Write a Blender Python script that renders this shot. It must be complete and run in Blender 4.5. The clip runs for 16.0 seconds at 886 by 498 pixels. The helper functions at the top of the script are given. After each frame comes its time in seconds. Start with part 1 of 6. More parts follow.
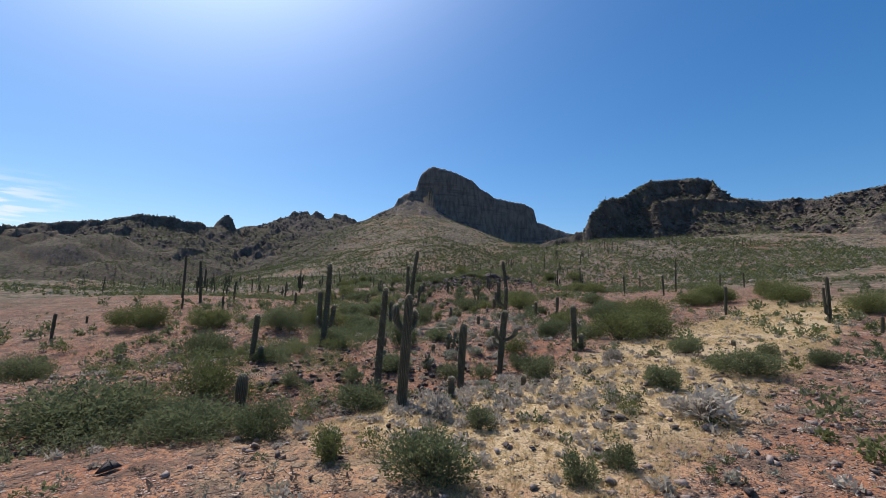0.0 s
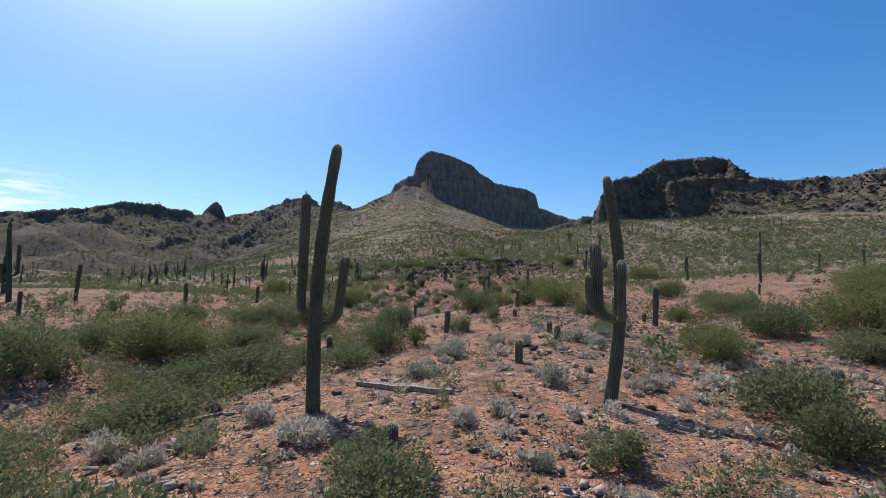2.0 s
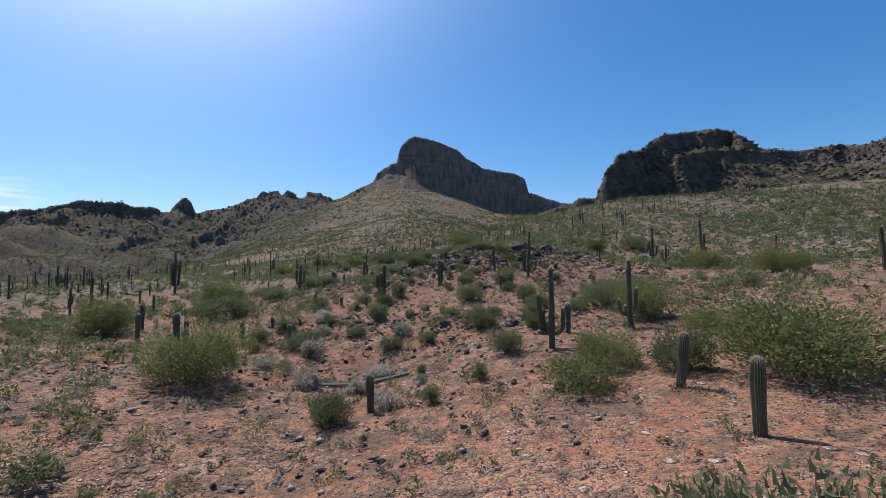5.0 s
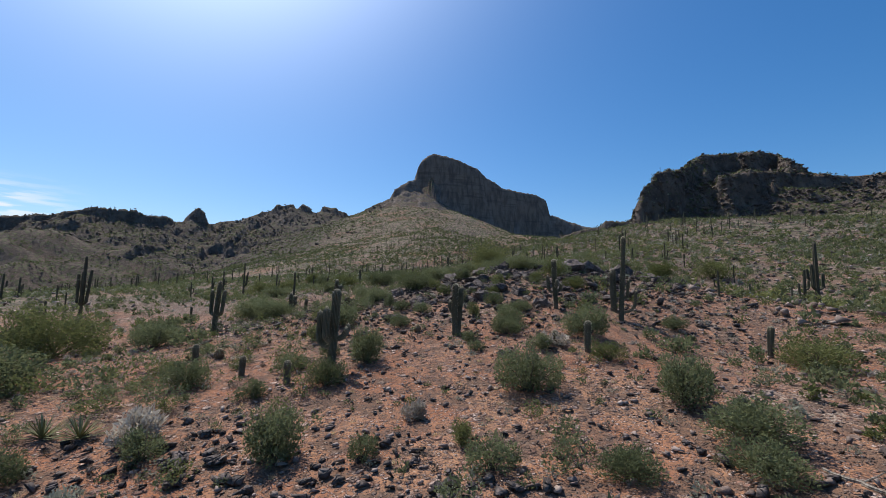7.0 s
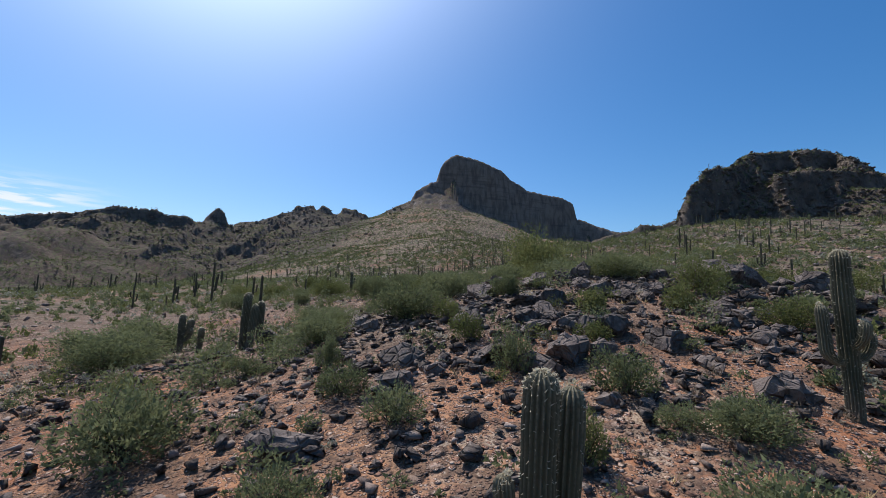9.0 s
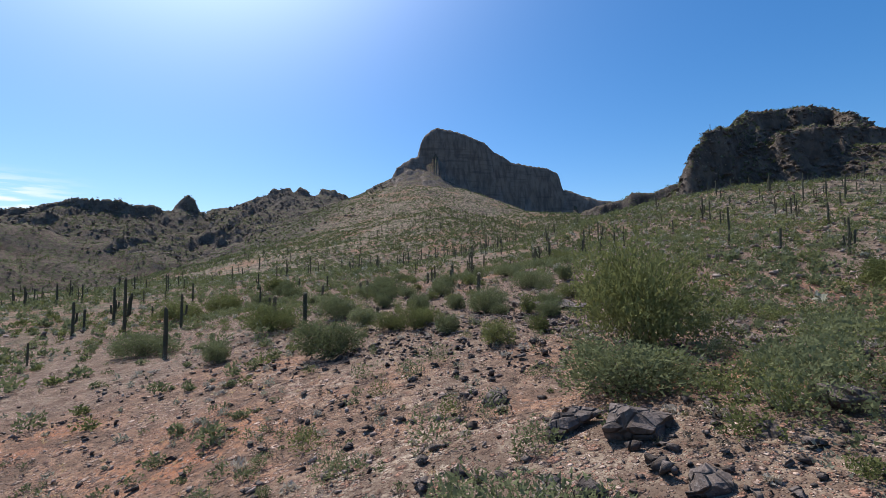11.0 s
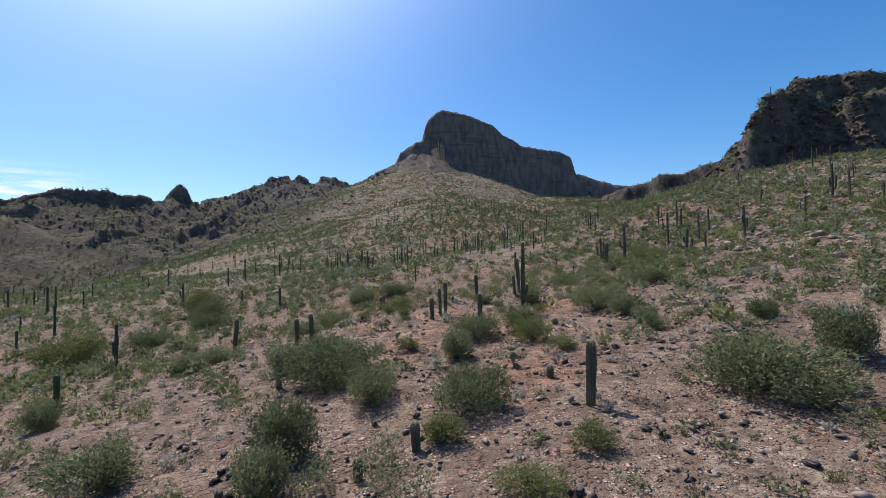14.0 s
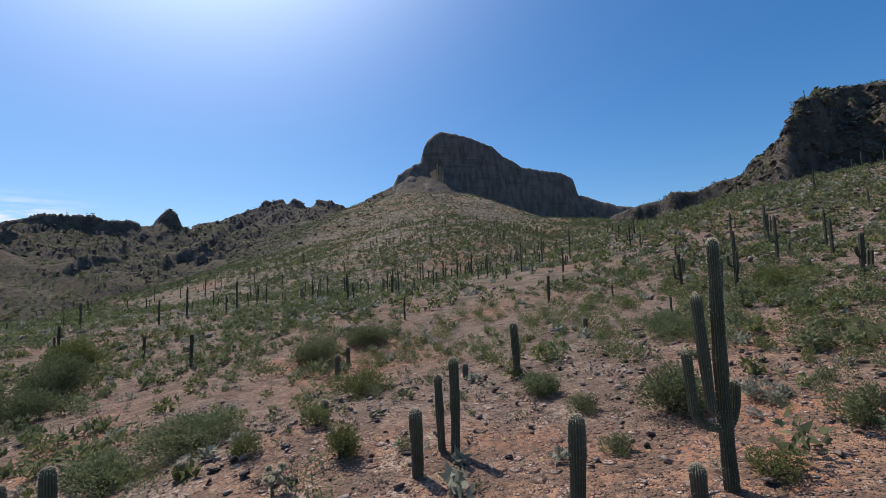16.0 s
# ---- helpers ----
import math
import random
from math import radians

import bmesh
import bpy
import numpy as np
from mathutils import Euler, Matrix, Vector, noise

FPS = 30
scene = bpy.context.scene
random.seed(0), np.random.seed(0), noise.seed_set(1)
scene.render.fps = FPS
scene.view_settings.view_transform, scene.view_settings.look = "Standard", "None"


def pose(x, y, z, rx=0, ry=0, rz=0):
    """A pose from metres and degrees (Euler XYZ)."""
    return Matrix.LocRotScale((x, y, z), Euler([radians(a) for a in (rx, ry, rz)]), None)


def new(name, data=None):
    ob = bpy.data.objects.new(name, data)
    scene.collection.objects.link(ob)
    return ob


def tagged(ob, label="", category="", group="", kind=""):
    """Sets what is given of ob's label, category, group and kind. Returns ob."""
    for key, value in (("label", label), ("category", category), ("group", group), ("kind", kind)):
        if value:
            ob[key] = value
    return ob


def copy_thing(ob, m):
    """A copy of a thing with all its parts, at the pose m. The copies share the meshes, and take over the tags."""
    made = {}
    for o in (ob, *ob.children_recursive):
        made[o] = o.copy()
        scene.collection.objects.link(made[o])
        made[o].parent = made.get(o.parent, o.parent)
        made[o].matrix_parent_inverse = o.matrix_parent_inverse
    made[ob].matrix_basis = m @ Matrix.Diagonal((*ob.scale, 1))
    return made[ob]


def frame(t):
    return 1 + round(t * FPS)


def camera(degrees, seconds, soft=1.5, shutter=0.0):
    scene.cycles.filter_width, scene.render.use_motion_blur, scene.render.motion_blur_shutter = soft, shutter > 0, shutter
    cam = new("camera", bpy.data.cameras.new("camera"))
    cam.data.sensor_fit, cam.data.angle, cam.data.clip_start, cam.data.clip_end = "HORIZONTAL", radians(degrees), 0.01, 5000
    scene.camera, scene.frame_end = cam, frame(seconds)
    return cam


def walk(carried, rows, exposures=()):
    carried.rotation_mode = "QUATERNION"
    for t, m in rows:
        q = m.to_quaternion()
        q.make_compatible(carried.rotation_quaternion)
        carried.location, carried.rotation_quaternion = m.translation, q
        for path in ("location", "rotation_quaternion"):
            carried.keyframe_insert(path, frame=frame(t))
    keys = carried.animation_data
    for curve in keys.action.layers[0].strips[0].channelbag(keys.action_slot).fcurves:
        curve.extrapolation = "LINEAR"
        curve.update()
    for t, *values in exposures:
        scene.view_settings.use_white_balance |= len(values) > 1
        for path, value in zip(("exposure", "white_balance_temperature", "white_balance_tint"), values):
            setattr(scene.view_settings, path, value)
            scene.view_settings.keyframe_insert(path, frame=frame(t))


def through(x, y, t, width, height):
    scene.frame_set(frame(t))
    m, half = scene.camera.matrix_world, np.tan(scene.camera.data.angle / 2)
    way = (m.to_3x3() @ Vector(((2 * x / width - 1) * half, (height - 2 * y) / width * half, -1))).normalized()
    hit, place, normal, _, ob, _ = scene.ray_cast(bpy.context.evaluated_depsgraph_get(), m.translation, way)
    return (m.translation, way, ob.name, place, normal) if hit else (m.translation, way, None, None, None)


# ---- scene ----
cam = camera(90.99, 16.0, soft=0.6)
# seconds, eye x y z, yaw, pitch, roll
ROWS = [
    (0.0, 0.00, -0.00, 5.00, 0.00, 5.97, -1.77),
    (0.5, 0.42, 7.80, 4.70, 0.86, 5.98, -3.82),
    (1.0, 0.57, 15.55, 4.70, 0.89, 6.13, -3.24),
    (1.5, 0.68, 23.08, 4.79, 0.34, 5.59, -1.61),
    (2.0, 0.75, 30.03, 5.10, -0.03, 4.49, -1.28),
    (2.5, 0.71, 36.45, 5.56, -0.34, 3.93, -0.80),
    (3.0, 0.49, 42.79, 5.62, -0.82, 4.44, -0.72),
    (3.2, 0.44, 45.19, 5.61, -0.87, 4.59, -0.67),
    (5.3, 0.19, 71.26, 7.24, -1.53, 3.16, 1.21),
    (5.5, 0.25, 74.03, 7.32, -1.51, 3.30, 1.28),
    (6.0, 0.35, 81.09, 7.45, -1.16, 3.63, 1.12),
    (6.5, 0.46, 87.73, 7.71, -0.44, 4.53, 0.22),
    (7.0, 0.58, 94.12, 8.08, 0.44, 5.99, -1.25),
    (7.5, 0.61, 100.32, 8.41, 1.39, 7.00, -2.55),
    (8.0, 0.64, 106.26, 8.80, 1.98, 6.75, -2.62),
    (8.5, 0.57, 111.85, 9.16, 2.70, 6.55, -2.39),
    (9.0, 0.36, 117.42, 9.51, 3.21, 6.48, -2.34),
    (9.5, 0.07, 122.77, 10.03, 3.20, 6.08, -1.45),
    (9.7, -0.07, 124.81, 10.21, 2.99, 5.95, -1.06),
    (11.8, -2.72, 145.76, 16.60, 1.05, 1.87, 0.97),
    (12.0, -2.79, 148.26, 16.74, 1.14, 1.74, 0.77),
    (12.5, -2.99, 154.56, 17.04, 1.61, 1.55, 0.65),
    (13.0, -3.26, 160.69, 17.27, 2.07, 1.49, 0.63),
    (13.5, -3.49, 166.90, 17.51, 2.30, 1.52, 0.89),
    (14.0, -3.75, 173.03, 17.64, 2.31, 1.82, 1.22),
    (14.5, -4.01, 179.27, 17.89, 2.33, 2.64, 1.34),
    (15.0, -4.34, 185.28, 18.08, 2.38, 3.65, 1.35),
    (15.5, -4.61, 191.04, 18.24, 2.39, 4.47, 1.44),
    (16.0, -4.82, 196.55, 18.22, 2.30, 5.05, 1.74),
]
walk(cam, [(t, pose(x, y, z, 90 + pitch, roll, yaw)) for t, x, y, z, yaw, pitch, roll in ROWS], exposures=[(0.0, 0.0), (1.0, -0.05), (1.5, 0.1), (2.0, 0.24), (2.5, 0.18), (3.2, 0.06), (5.5, 0.14), (6.2, 0.16), (7.0, 0.0), (9.0, 0.03), (9.7, 0.1), (11.8, 0.27), (13.2, 0.3), (14.2, 0.22), (15.0, 0.06), (16.0, -0.05)])

# ---- daylight: clear sky, sun high, ahead and to the left ----
SUN_EL, SUN_AZ = radians(56.0), radians(-38.0)  # azimuth from +y towards +x
world = bpy.data.worlds.new("sky")
scene.world = world
world.use_nodes = True
wn, wl = world.node_tree.nodes, world.node_tree.links
wn.clear()
sky = wn.new("ShaderNodeTexSky")
sky.sky_type = "NISHITA"
sky.sun_disc = False
sky.sun_elevation, sky.sun_rotation = SUN_EL, SUN_AZ
sky.altitude, sky.air_density, sky.dust_density, sky.ozone_density = 500, 1.0, 1.3, 4.0
bg = wn.new("ShaderNodeBackground")
bg.inputs["Strength"].default_value = 0.132
wout = wn.new("ShaderNodeOutputWorld")
deep = wn.new("ShaderNodeHueSaturation")
deep.inputs["Saturation"].default_value = 1.32
wl.new(sky.outputs[0], deep.inputs["Color"])
# a thin wisp of cloud low in the north-west
way = wn.new("ShaderNodeTexCoord")
turned = wn.new("ShaderNodeMapping")
turned.vector_type = "TEXTURE"
turned.inputs["Rotation"].default_value = (0, 0, radians(43))
wl.new(way.outputs["Generated"], turned.inputs["Vector"])
wisp_place = wn.new("ShaderNodeSeparateXYZ")
wl.new(turned.outputs[0], wisp_place.inputs[0])
wisp_noise = wn.new("ShaderNodeTexNoise")
stretch = wn.new("ShaderNodeMapping")
stretch.inputs["Scale"].default_value = (3.0, 3.0, 22.0)
wl.new(turned.outputs[0], stretch.inputs["Vector"])
wl.new(stretch.outputs[0], wisp_noise.inputs["Vector"])
wisp_noise.inputs["Detail"].default_value = 6


def sky_math(op, a, b):
    n = wn.new("ShaderNodeMath")
    n.operation = op
    n.use_clamp = op == "MULTIPLY"
    for socket, value in zip(n.inputs, (a, b)):
        if isinstance(value, float):
            socket.default_value = value
        else:
            wl.new(value, socket)
    return n.outputs[0]


def sky_range(value, lo, hi, a, b):
    n = wn.new("ShaderNodeMapRange")
    n.interpolation_type = "SMOOTHSTEP"
    wl.new(value, n.inputs["Value"])
    for key, v in (("From Min", lo), ("From Max", hi), ("To Min", a), ("To Max", b)):
        n.inputs[key].default_value = v
    return n.outputs[0]


height_band = sky_math("MULTIPLY", sky_range(wisp_place.outputs[2], 0.05, 0.11, 0.0, 1.0), sky_range(wisp_place.outputs[2], 0.13, 0.19, 1.0, 0.0))
side_band = sky_math("MULTIPLY", sky_range(wisp_place.outputs[0], -0.08, 0.07, 1.0, 0.0), sky_range(wisp_place.outputs[1], 0.0, 0.2, 0.0, 1.0))
wisp = sky_math("MULTIPLY", sky_math("MULTIPLY", height_band, side_band), sky_range(wisp_noise.outputs["Fac"], 0.42, 0.62, 0.0, 0.8))
cloudy = wn.new("ShaderNodeMix")
cloudy.data_type = "RGBA"
wl.new(wisp, cloudy.inputs[0])
wl.new(deep.outputs[0], cloudy.inputs[6])
cloudy.inputs[7].default_value = (7.0, 7.2, 7.6, 1)
# the haze scatters more light near the sun
toward = wn.new("ShaderNodeVectorMath")
toward.operation = "DOT_PRODUCT"
toward.inputs[1].default_value = (math.sin(SUN_AZ) * math.cos(SUN_EL), math.cos(SUN_AZ) * math.cos(SUN_EL), math.sin(SUN_EL))
wl.new(way.outputs["Generated"], toward.inputs[0])
haze = wn.new("ShaderNodeMix")
haze.data_type, haze.blend_type = "RGBA", "ADD"
wl.new(sky_math("POWER", sky_math("MAXIMUM", toward.outputs["Value"], 0.0), 15.0), haze.inputs[0])
wl.new(cloudy.outputs[2], haze.inputs[6])
haze.inputs[7].default_value = (9.0, 10.6, 12.6, 1)
wl.new(haze.outputs[2], bg.inputs[0])
wl.new(bg.outputs[0], wout.inputs[0])

sun = new("sun", bpy.data.lights.new("sun", "SUN"))
sun.data.energy, sun.data.angle, sun.data.color = 4.4, radians(0.55), (1.0, 0.95, 0.87)
sun_way = Vector((math.sin(SUN_AZ) * math.cos(SUN_EL), math.cos(SUN_AZ) * math.cos(SUN_EL), math.sin(SUN_EL)))
sun.matrix_world = Matrix.Translation((0, 0, 60)) @ sun_way.to_track_quat("Z", "Y").to_matrix().to_4x4()


# ---- materials ----
class Nodes:
    """Short hand for building a node material."""

    def __init__(self, name):
        self.mat = bpy.data.materials.new(name)
        self.mat.use_nodes = True
        self.tree = self.mat.node_tree
        self.tree.nodes.clear()
        self.place = None

    def add(self, kind, **inputs):
        n = self.tree.nodes.new(kind)
        for key, value in inputs.items():
            self.put(n.inputs[key.replace("_", " ")], value)
        return n

    def put(self, socket, value):
        if isinstance(value, bpy.types.NodeSocket):
            self.tree.links.new(value, socket)
        elif isinstance(value, tuple) and len(value) == 3 and socket.type == "RGBA":
            socket.default_value = (*value, 1)
        else:
            socket.default_value = value

    def pos(self):
        if self.place is None:
            self.place = self.add("ShaderNodeNewGeometry")
        return self.place.outputs["Position"]

    def scaled(self, vec, sx, sy, sz):
        m = self.add("ShaderNodeMapping")
        self.put(m.inputs["Vector"], vec)
        m.inputs["Scale"].default_value = (sx, sy, sz)
        return m.outputs[0]

    def noise(self, vec, scale, detail=4.0, rough=0.55):
        n = self.add("ShaderNodeTexNoise", Scale=scale, Detail=detail, Roughness=rough)
        self.put(n.inputs["Vector"], vec)
        return n.outputs["Fac"]

    def cells(self, vec, scale, feature="F1"):
        n = self.add("ShaderNodeTexVoronoi", Scale=scale)
        n.feature = feature
        self.put(n.inputs["Vector"], vec)
        return n

    def ramp(self, fac, lo, hi, a=0.0, b=1.0):
        n = self.add("ShaderNodeMapRange")
        n.interpolation_type = "SMOOTHSTEP"
        for key, value in (("Value", fac), ("From Min", lo), ("From Max", hi), ("To Min", a), ("To Max", b)):
            self.put(n.inputs[key], value)
        return n.outputs[0]

    def mix(self, fac, a, b):
        n = self.tree.nodes.new("ShaderNodeMix")
        n.data_type = "RGBA"
        self.put(n.inputs[0], fac)
        self.put(n.inputs[6], a)
        self.put(n.inputs[7], b)
        return n.outputs[2]

    def times(self, a, b, op="MULTIPLY"):
        n = self.tree.nodes.new("ShaderNodeMath")
        n.operation = op
        self.put(n.inputs[0], a)
        self.put(n.inputs[1], b)
        return n.outputs[0]

    def bump(self, height, strength, distance):
        n = self.add("ShaderNodeBump", Strength=strength, Distance=distance, Height=height)
        return n.outputs[0]

    def finish(self, color, rough=0.9, normal=None, spec=0.2):
        s = self.add("ShaderNodeBsdfPrincipled")
        self.put(s.inputs["Base Color"], color)
        self.put(s.inputs["Roughness"], rough)
        s.inputs["Specular IOR Level"].default_value = spec
        if normal is not None:
            self.put(s.inputs["Normal"], normal)
        o = self.add("ShaderNodeOutputMaterial")
        self.tree.links.new(s.outputs[0], o.inputs[0])
        return self.mat


def soil_material():
    """Red desert soil with gravel, straw litter and rubble; bare rock on steep ground."""
    n = Nodes("desert_soil")
    p = n.pos()
    psep = n.add("ShaderNodeSeparateXYZ")
    n.put(psep.inputs[0], p)
    broad = n.noise(p, 0.035, 4)
    patch = n.noise(p, 0.22, 5, 0.6)
    fine = n.noise(p, 2.3, 5, 0.6)
    grain = n.noise(p, 11.0, 4, 0.65)
    red = n.mix(n.ramp(patch, 0.35, 0.65), (0.33, 0.138, 0.072), (0.40, 0.212, 0.120))
    grey = n.mix(n.ramp(fine, 0.35, 0.65), (0.155, 0.114, 0.084), (0.29, 0.220, 0.160))
    base = n.mix(n.ramp(n.times(broad, n.ramp(psep.outputs[1], 60.0, 200.0, -0.2, 0.12), "ADD"), 0.47, 0.60), red, grey)
    # straw: a diagonal band on the rise by the first cacti, and in patches
    east, north = n.times(psep.outputs[0], -20.0, "ADD"), n.times(psep.outputs[1], -33.5, "ADD")
    along = n.times(n.times(east, 0.72), n.times(north, 0.69), "ADD")
    across = n.times(n.times(n.times(east, -0.69), n.times(north, 0.72), "ADD"), 1.0, "ABSOLUTE")
    rise = n.times(n.ramp(n.times(across, n.times(patch, 5.0), "ADD"), 6.6, 9.6, 1.0, 0.0), n.times(n.ramp(n.times(along, n.times(patch, 16.0), "ADD"), -26.0, -17.0), n.ramp(along, 40.0, 60.0, 1.0, 0.0)))
    straw = n.mix(n.ramp(grain, 0.35, 0.65), (0.38, 0.265, 0.145), (0.58, 0.435, 0.265))
    litter = n.ramp(n.noise(p, 0.13, 5, 0.65), 0.55, 0.65)
    bleached = n.mix(n.ramp(grain, 0.35, 0.65), (0.26, 0.195, 0.14), (0.50, 0.41, 0.32))
    base = n.mix(n.times(n.times(litter, n.ramp(fine, 0.38, 0.55)), 0.85), base, bleached)
    # stones of three sizes, each its own tone; shadow between them painted dark
    height = n.times(grain, 0.25)
    for scale, cover, size in ((2.1, 0.70, 0.9), (5.4, 0.38, 0.5), (14.0, 0.20, 0.24)):
        cell = n.cells(p, scale)
        pick = n.add("ShaderNodeSeparateColor")
        n.put(pick.inputs[0], cell.outputs["Color"])
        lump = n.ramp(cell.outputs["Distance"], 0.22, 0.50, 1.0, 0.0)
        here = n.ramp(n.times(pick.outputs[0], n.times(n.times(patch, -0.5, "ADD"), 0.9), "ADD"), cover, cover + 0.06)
        tone = n.mix(pick.outputs[1], (0.12, 0.08, 0.066), (0.66, 0.49, 0.40))
        tone = n.mix(n.ramp(pick.outputs[2], 0.55, 0.7), tone, (0.36, 0.19, 0.135))
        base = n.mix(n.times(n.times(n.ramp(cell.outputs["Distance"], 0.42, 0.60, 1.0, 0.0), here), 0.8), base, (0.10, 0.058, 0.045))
        base = n.mix(n.times(n.ramp(lump, 0.3, 0.5), n.times(here, 0.9)), base, tone)
        height = n.times(height, n.times(n.times(lump, here), size), "ADD")
    base = n.mix(n.ramp(n.noise(p, 0.75, 6, 0.7), 0.46, 0.58, 0.0, 0.75), base, (0.13, 0.085, 0.062))
    base = n.mix(n.ramp(n.noise(p, 4.2, 6, 0.75), 0.50, 0.60, 0.0, 0.7), base, (0.105, 0.068, 0.052))
    base = n.mix(n.ramp(n.noise(p, 6.5, 5, 0.7), 0.60, 0.70, 0.0, 0.6), base, (0.50, 0.40, 0.32))
    base = n.mix(n.times(rise, n.ramp(fine, 0.25, 0.5, 0.55, 1.0)), base, straw)
    # steep ground is bare volcanic rock, with stain bands
    sep = n.add("ShaderNodeSeparateXYZ")
    n.put(sep.inputs[0], n.place.outputs["Normal"])
    crag = n.noise(p, 0.10, 7, 0.65)
    streak = n.noise(n.scaled(p, 1, 1, 0.16), 0.16, 6, 0.6)
    rock = n.mix(n.ramp(crag, 0.33, 0.67), (0.075, 0.062, 0.055), (0.17, 0.135, 0.11))
    rock = n.mix(n.ramp(streak, 0.50, 0.72, 0.0, 0.6), rock, (0.26, 0.205, 0.165))
    # the butte is a paler tuff with upright streaks and level beds
    beds = n.noise(n.scaled(p, 0.12, 0.12, 1.0), 0.16, 5, 0.6)
    tuff = n.mix(n.ramp(streak, 0.36, 0.62), (0.135, 0.108, 0.093), (0.23, 0.182, 0.152))
    tuff = n.mix(n.ramp(beds, 0.50, 0.66, 0.0, 0.55), tuff, (0.09, 0.074, 0.065))
    rock = n.mix(n.times(n.ramp(psep.outputs[1], 690.0, 760.0), n.ramp(psep.outputs[0], -140.0, -90.0)), rock, tuff)
    steep = n.ramp(n.times(sep.outputs[2], n.times(n.times(patch, -0.5, "ADD"), 0.35), "ADD"), 0.84, 0.70)
    # far slopes: low scrub and boulders too small to tell apart
    far = n.times(n.ramp(psep.outputs[1], 210.0, 330.0), n.ramp(n.times(psep.outputs[0], 1.0, "ABSOLUTE"), 38.0, 90.0), "MAXIMUM")
    shrub_cell = n.cells(p, 0.30)
    shrub_pick = n.add("ShaderNodeSeparateColor")
    n.put(shrub_pick.inputs[0], shrub_cell.outputs["Color"])
    dot = n.times(n.ramp(shrub_cell.outputs["Distance"], 0.34, 0.62, 1.0, 0.0), n.ramp(shrub_pick.outputs[0], 0.30, 0.38))
    slope_color = n.mix(n.ramp(n.noise(p, 0.45, 7, 0.75), 0.42, 0.60), (0.08, 0.062, 0.046), (0.28, 0.215, 0.155))
    slope_color = n.mix(n.ramp(n.noise(p, 0.03, 4, 0.6), 0.50, 0.62, 0.0, 0.7), slope_color, (0.27, 0.145, 0.095))
    # the western ridge: volcanic rubble, with the shade of its slopes painted in darker
    shaded_rubble = n.mix(n.ramp(n.noise(p, 0.22, 7, 0.75), 0.42, 0.60), (0.036, 0.031, 0.027), (0.115, 0.088, 0.070))
    west = n.times(n.ramp(n.times(psep.outputs[1], n.times(psep.outputs[0], -0.35), "ADD"), 470.0, 560.0), n.ramp(n.times(psep.outputs[0], n.times(crag, 90.0), "ADD"), -70.0, -110.0))
    east_crag = n.times(n.ramp(n.times(psep.outputs[0], n.times(crag, 60.0), "ADD"), 115.0, 160.0), n.ramp(psep.outputs[1], 325.0, 365.0))
    shoulder = n.ramp(n.times(psep.outputs[1], n.times(crag, 40.0), "ADD"), 775.0, 830.0)
    slope_color = n.mix(n.times(n.times(west, shoulder, "MAXIMUM"), n.times(east_crag, 0.8), "MAXIMUM"), slope_color, shaded_rubble)
    base = n.mix(n.times(far, 0.85), base, slope_color)
    base = n.mix(n.times(n.times(dot, far), 0.9), base, n.mix(shrub_pick.outputs[1], (0.050, 0.055, 0.028), (0.115, 0.118, 0.060)))
    color = n.mix(steep, base, rock)
    n1 = n.bump(height, 1.0, 0.16)
    b2 = n.add("ShaderNodeBump", Strength=n.times(steep, 1.0), Distance=2.2, Height=n.noise(n.scaled(p, 1, 1, 0.5), 0.35, 8, 0.7), Normal=n1)
    return n.finish(color, 0.95, b2.outputs[0], 0.12)


def rock_material():
    """Dark desert-varnished volcanic rock with pale lichen and weathered tops."""
    n = Nodes("varnished_rock")
    p = n.pos()
    info = n.add("ShaderNodeObjectInfo")
    a = n.noise(p, 1.4, 7, 0.65)
    b = n.noise(p, 9.0, 5, 0.6)
    dark = n.mix(info.outputs["Random"], (0.07, 0.055, 0.05), (0.15, 0.115, 0.10))
    color = n.mix(n.ramp(a, 0.44, 0.66), dark, (0.21, 0.165, 0.145))
    color = n.mix(n.ramp(b, 0.60, 0.76, 0.0, 0.45), color, (0.50, 0.43, 0.38))
    crack = n.cells(p, 2.4, "DISTANCE_TO_EDGE")
    h = n.times(n.times(b, 0.5), n.ramp(crack.outputs["Distance"], 0.0, 0.12), "ADD")
    return n.finish(color, 0.88, n.bump(n.times(h, a, "ADD"), 1.0, 0.12), 0.25)


def stone_material():
    """Small loose stones, each its own shade."""
    n = Nodes("loose_stone")
    p = n.pos()
    isl = n.place.outputs["Random Per Island"]
    color = n.mix(isl, (0.10, 0.075, 0.064), (0.36, 0.285, 0.245))
    color = n.mix(n.ramp(n.noise(p, 12.0, 5), 0.4, 0.7, 0.0, 0.6), color, (0.34, 0.23, 0.185))
    return n.finish(color, 0.92, n.bump(n.noise(p, 30.0, 4), 0.6, 0.02), 0.2)


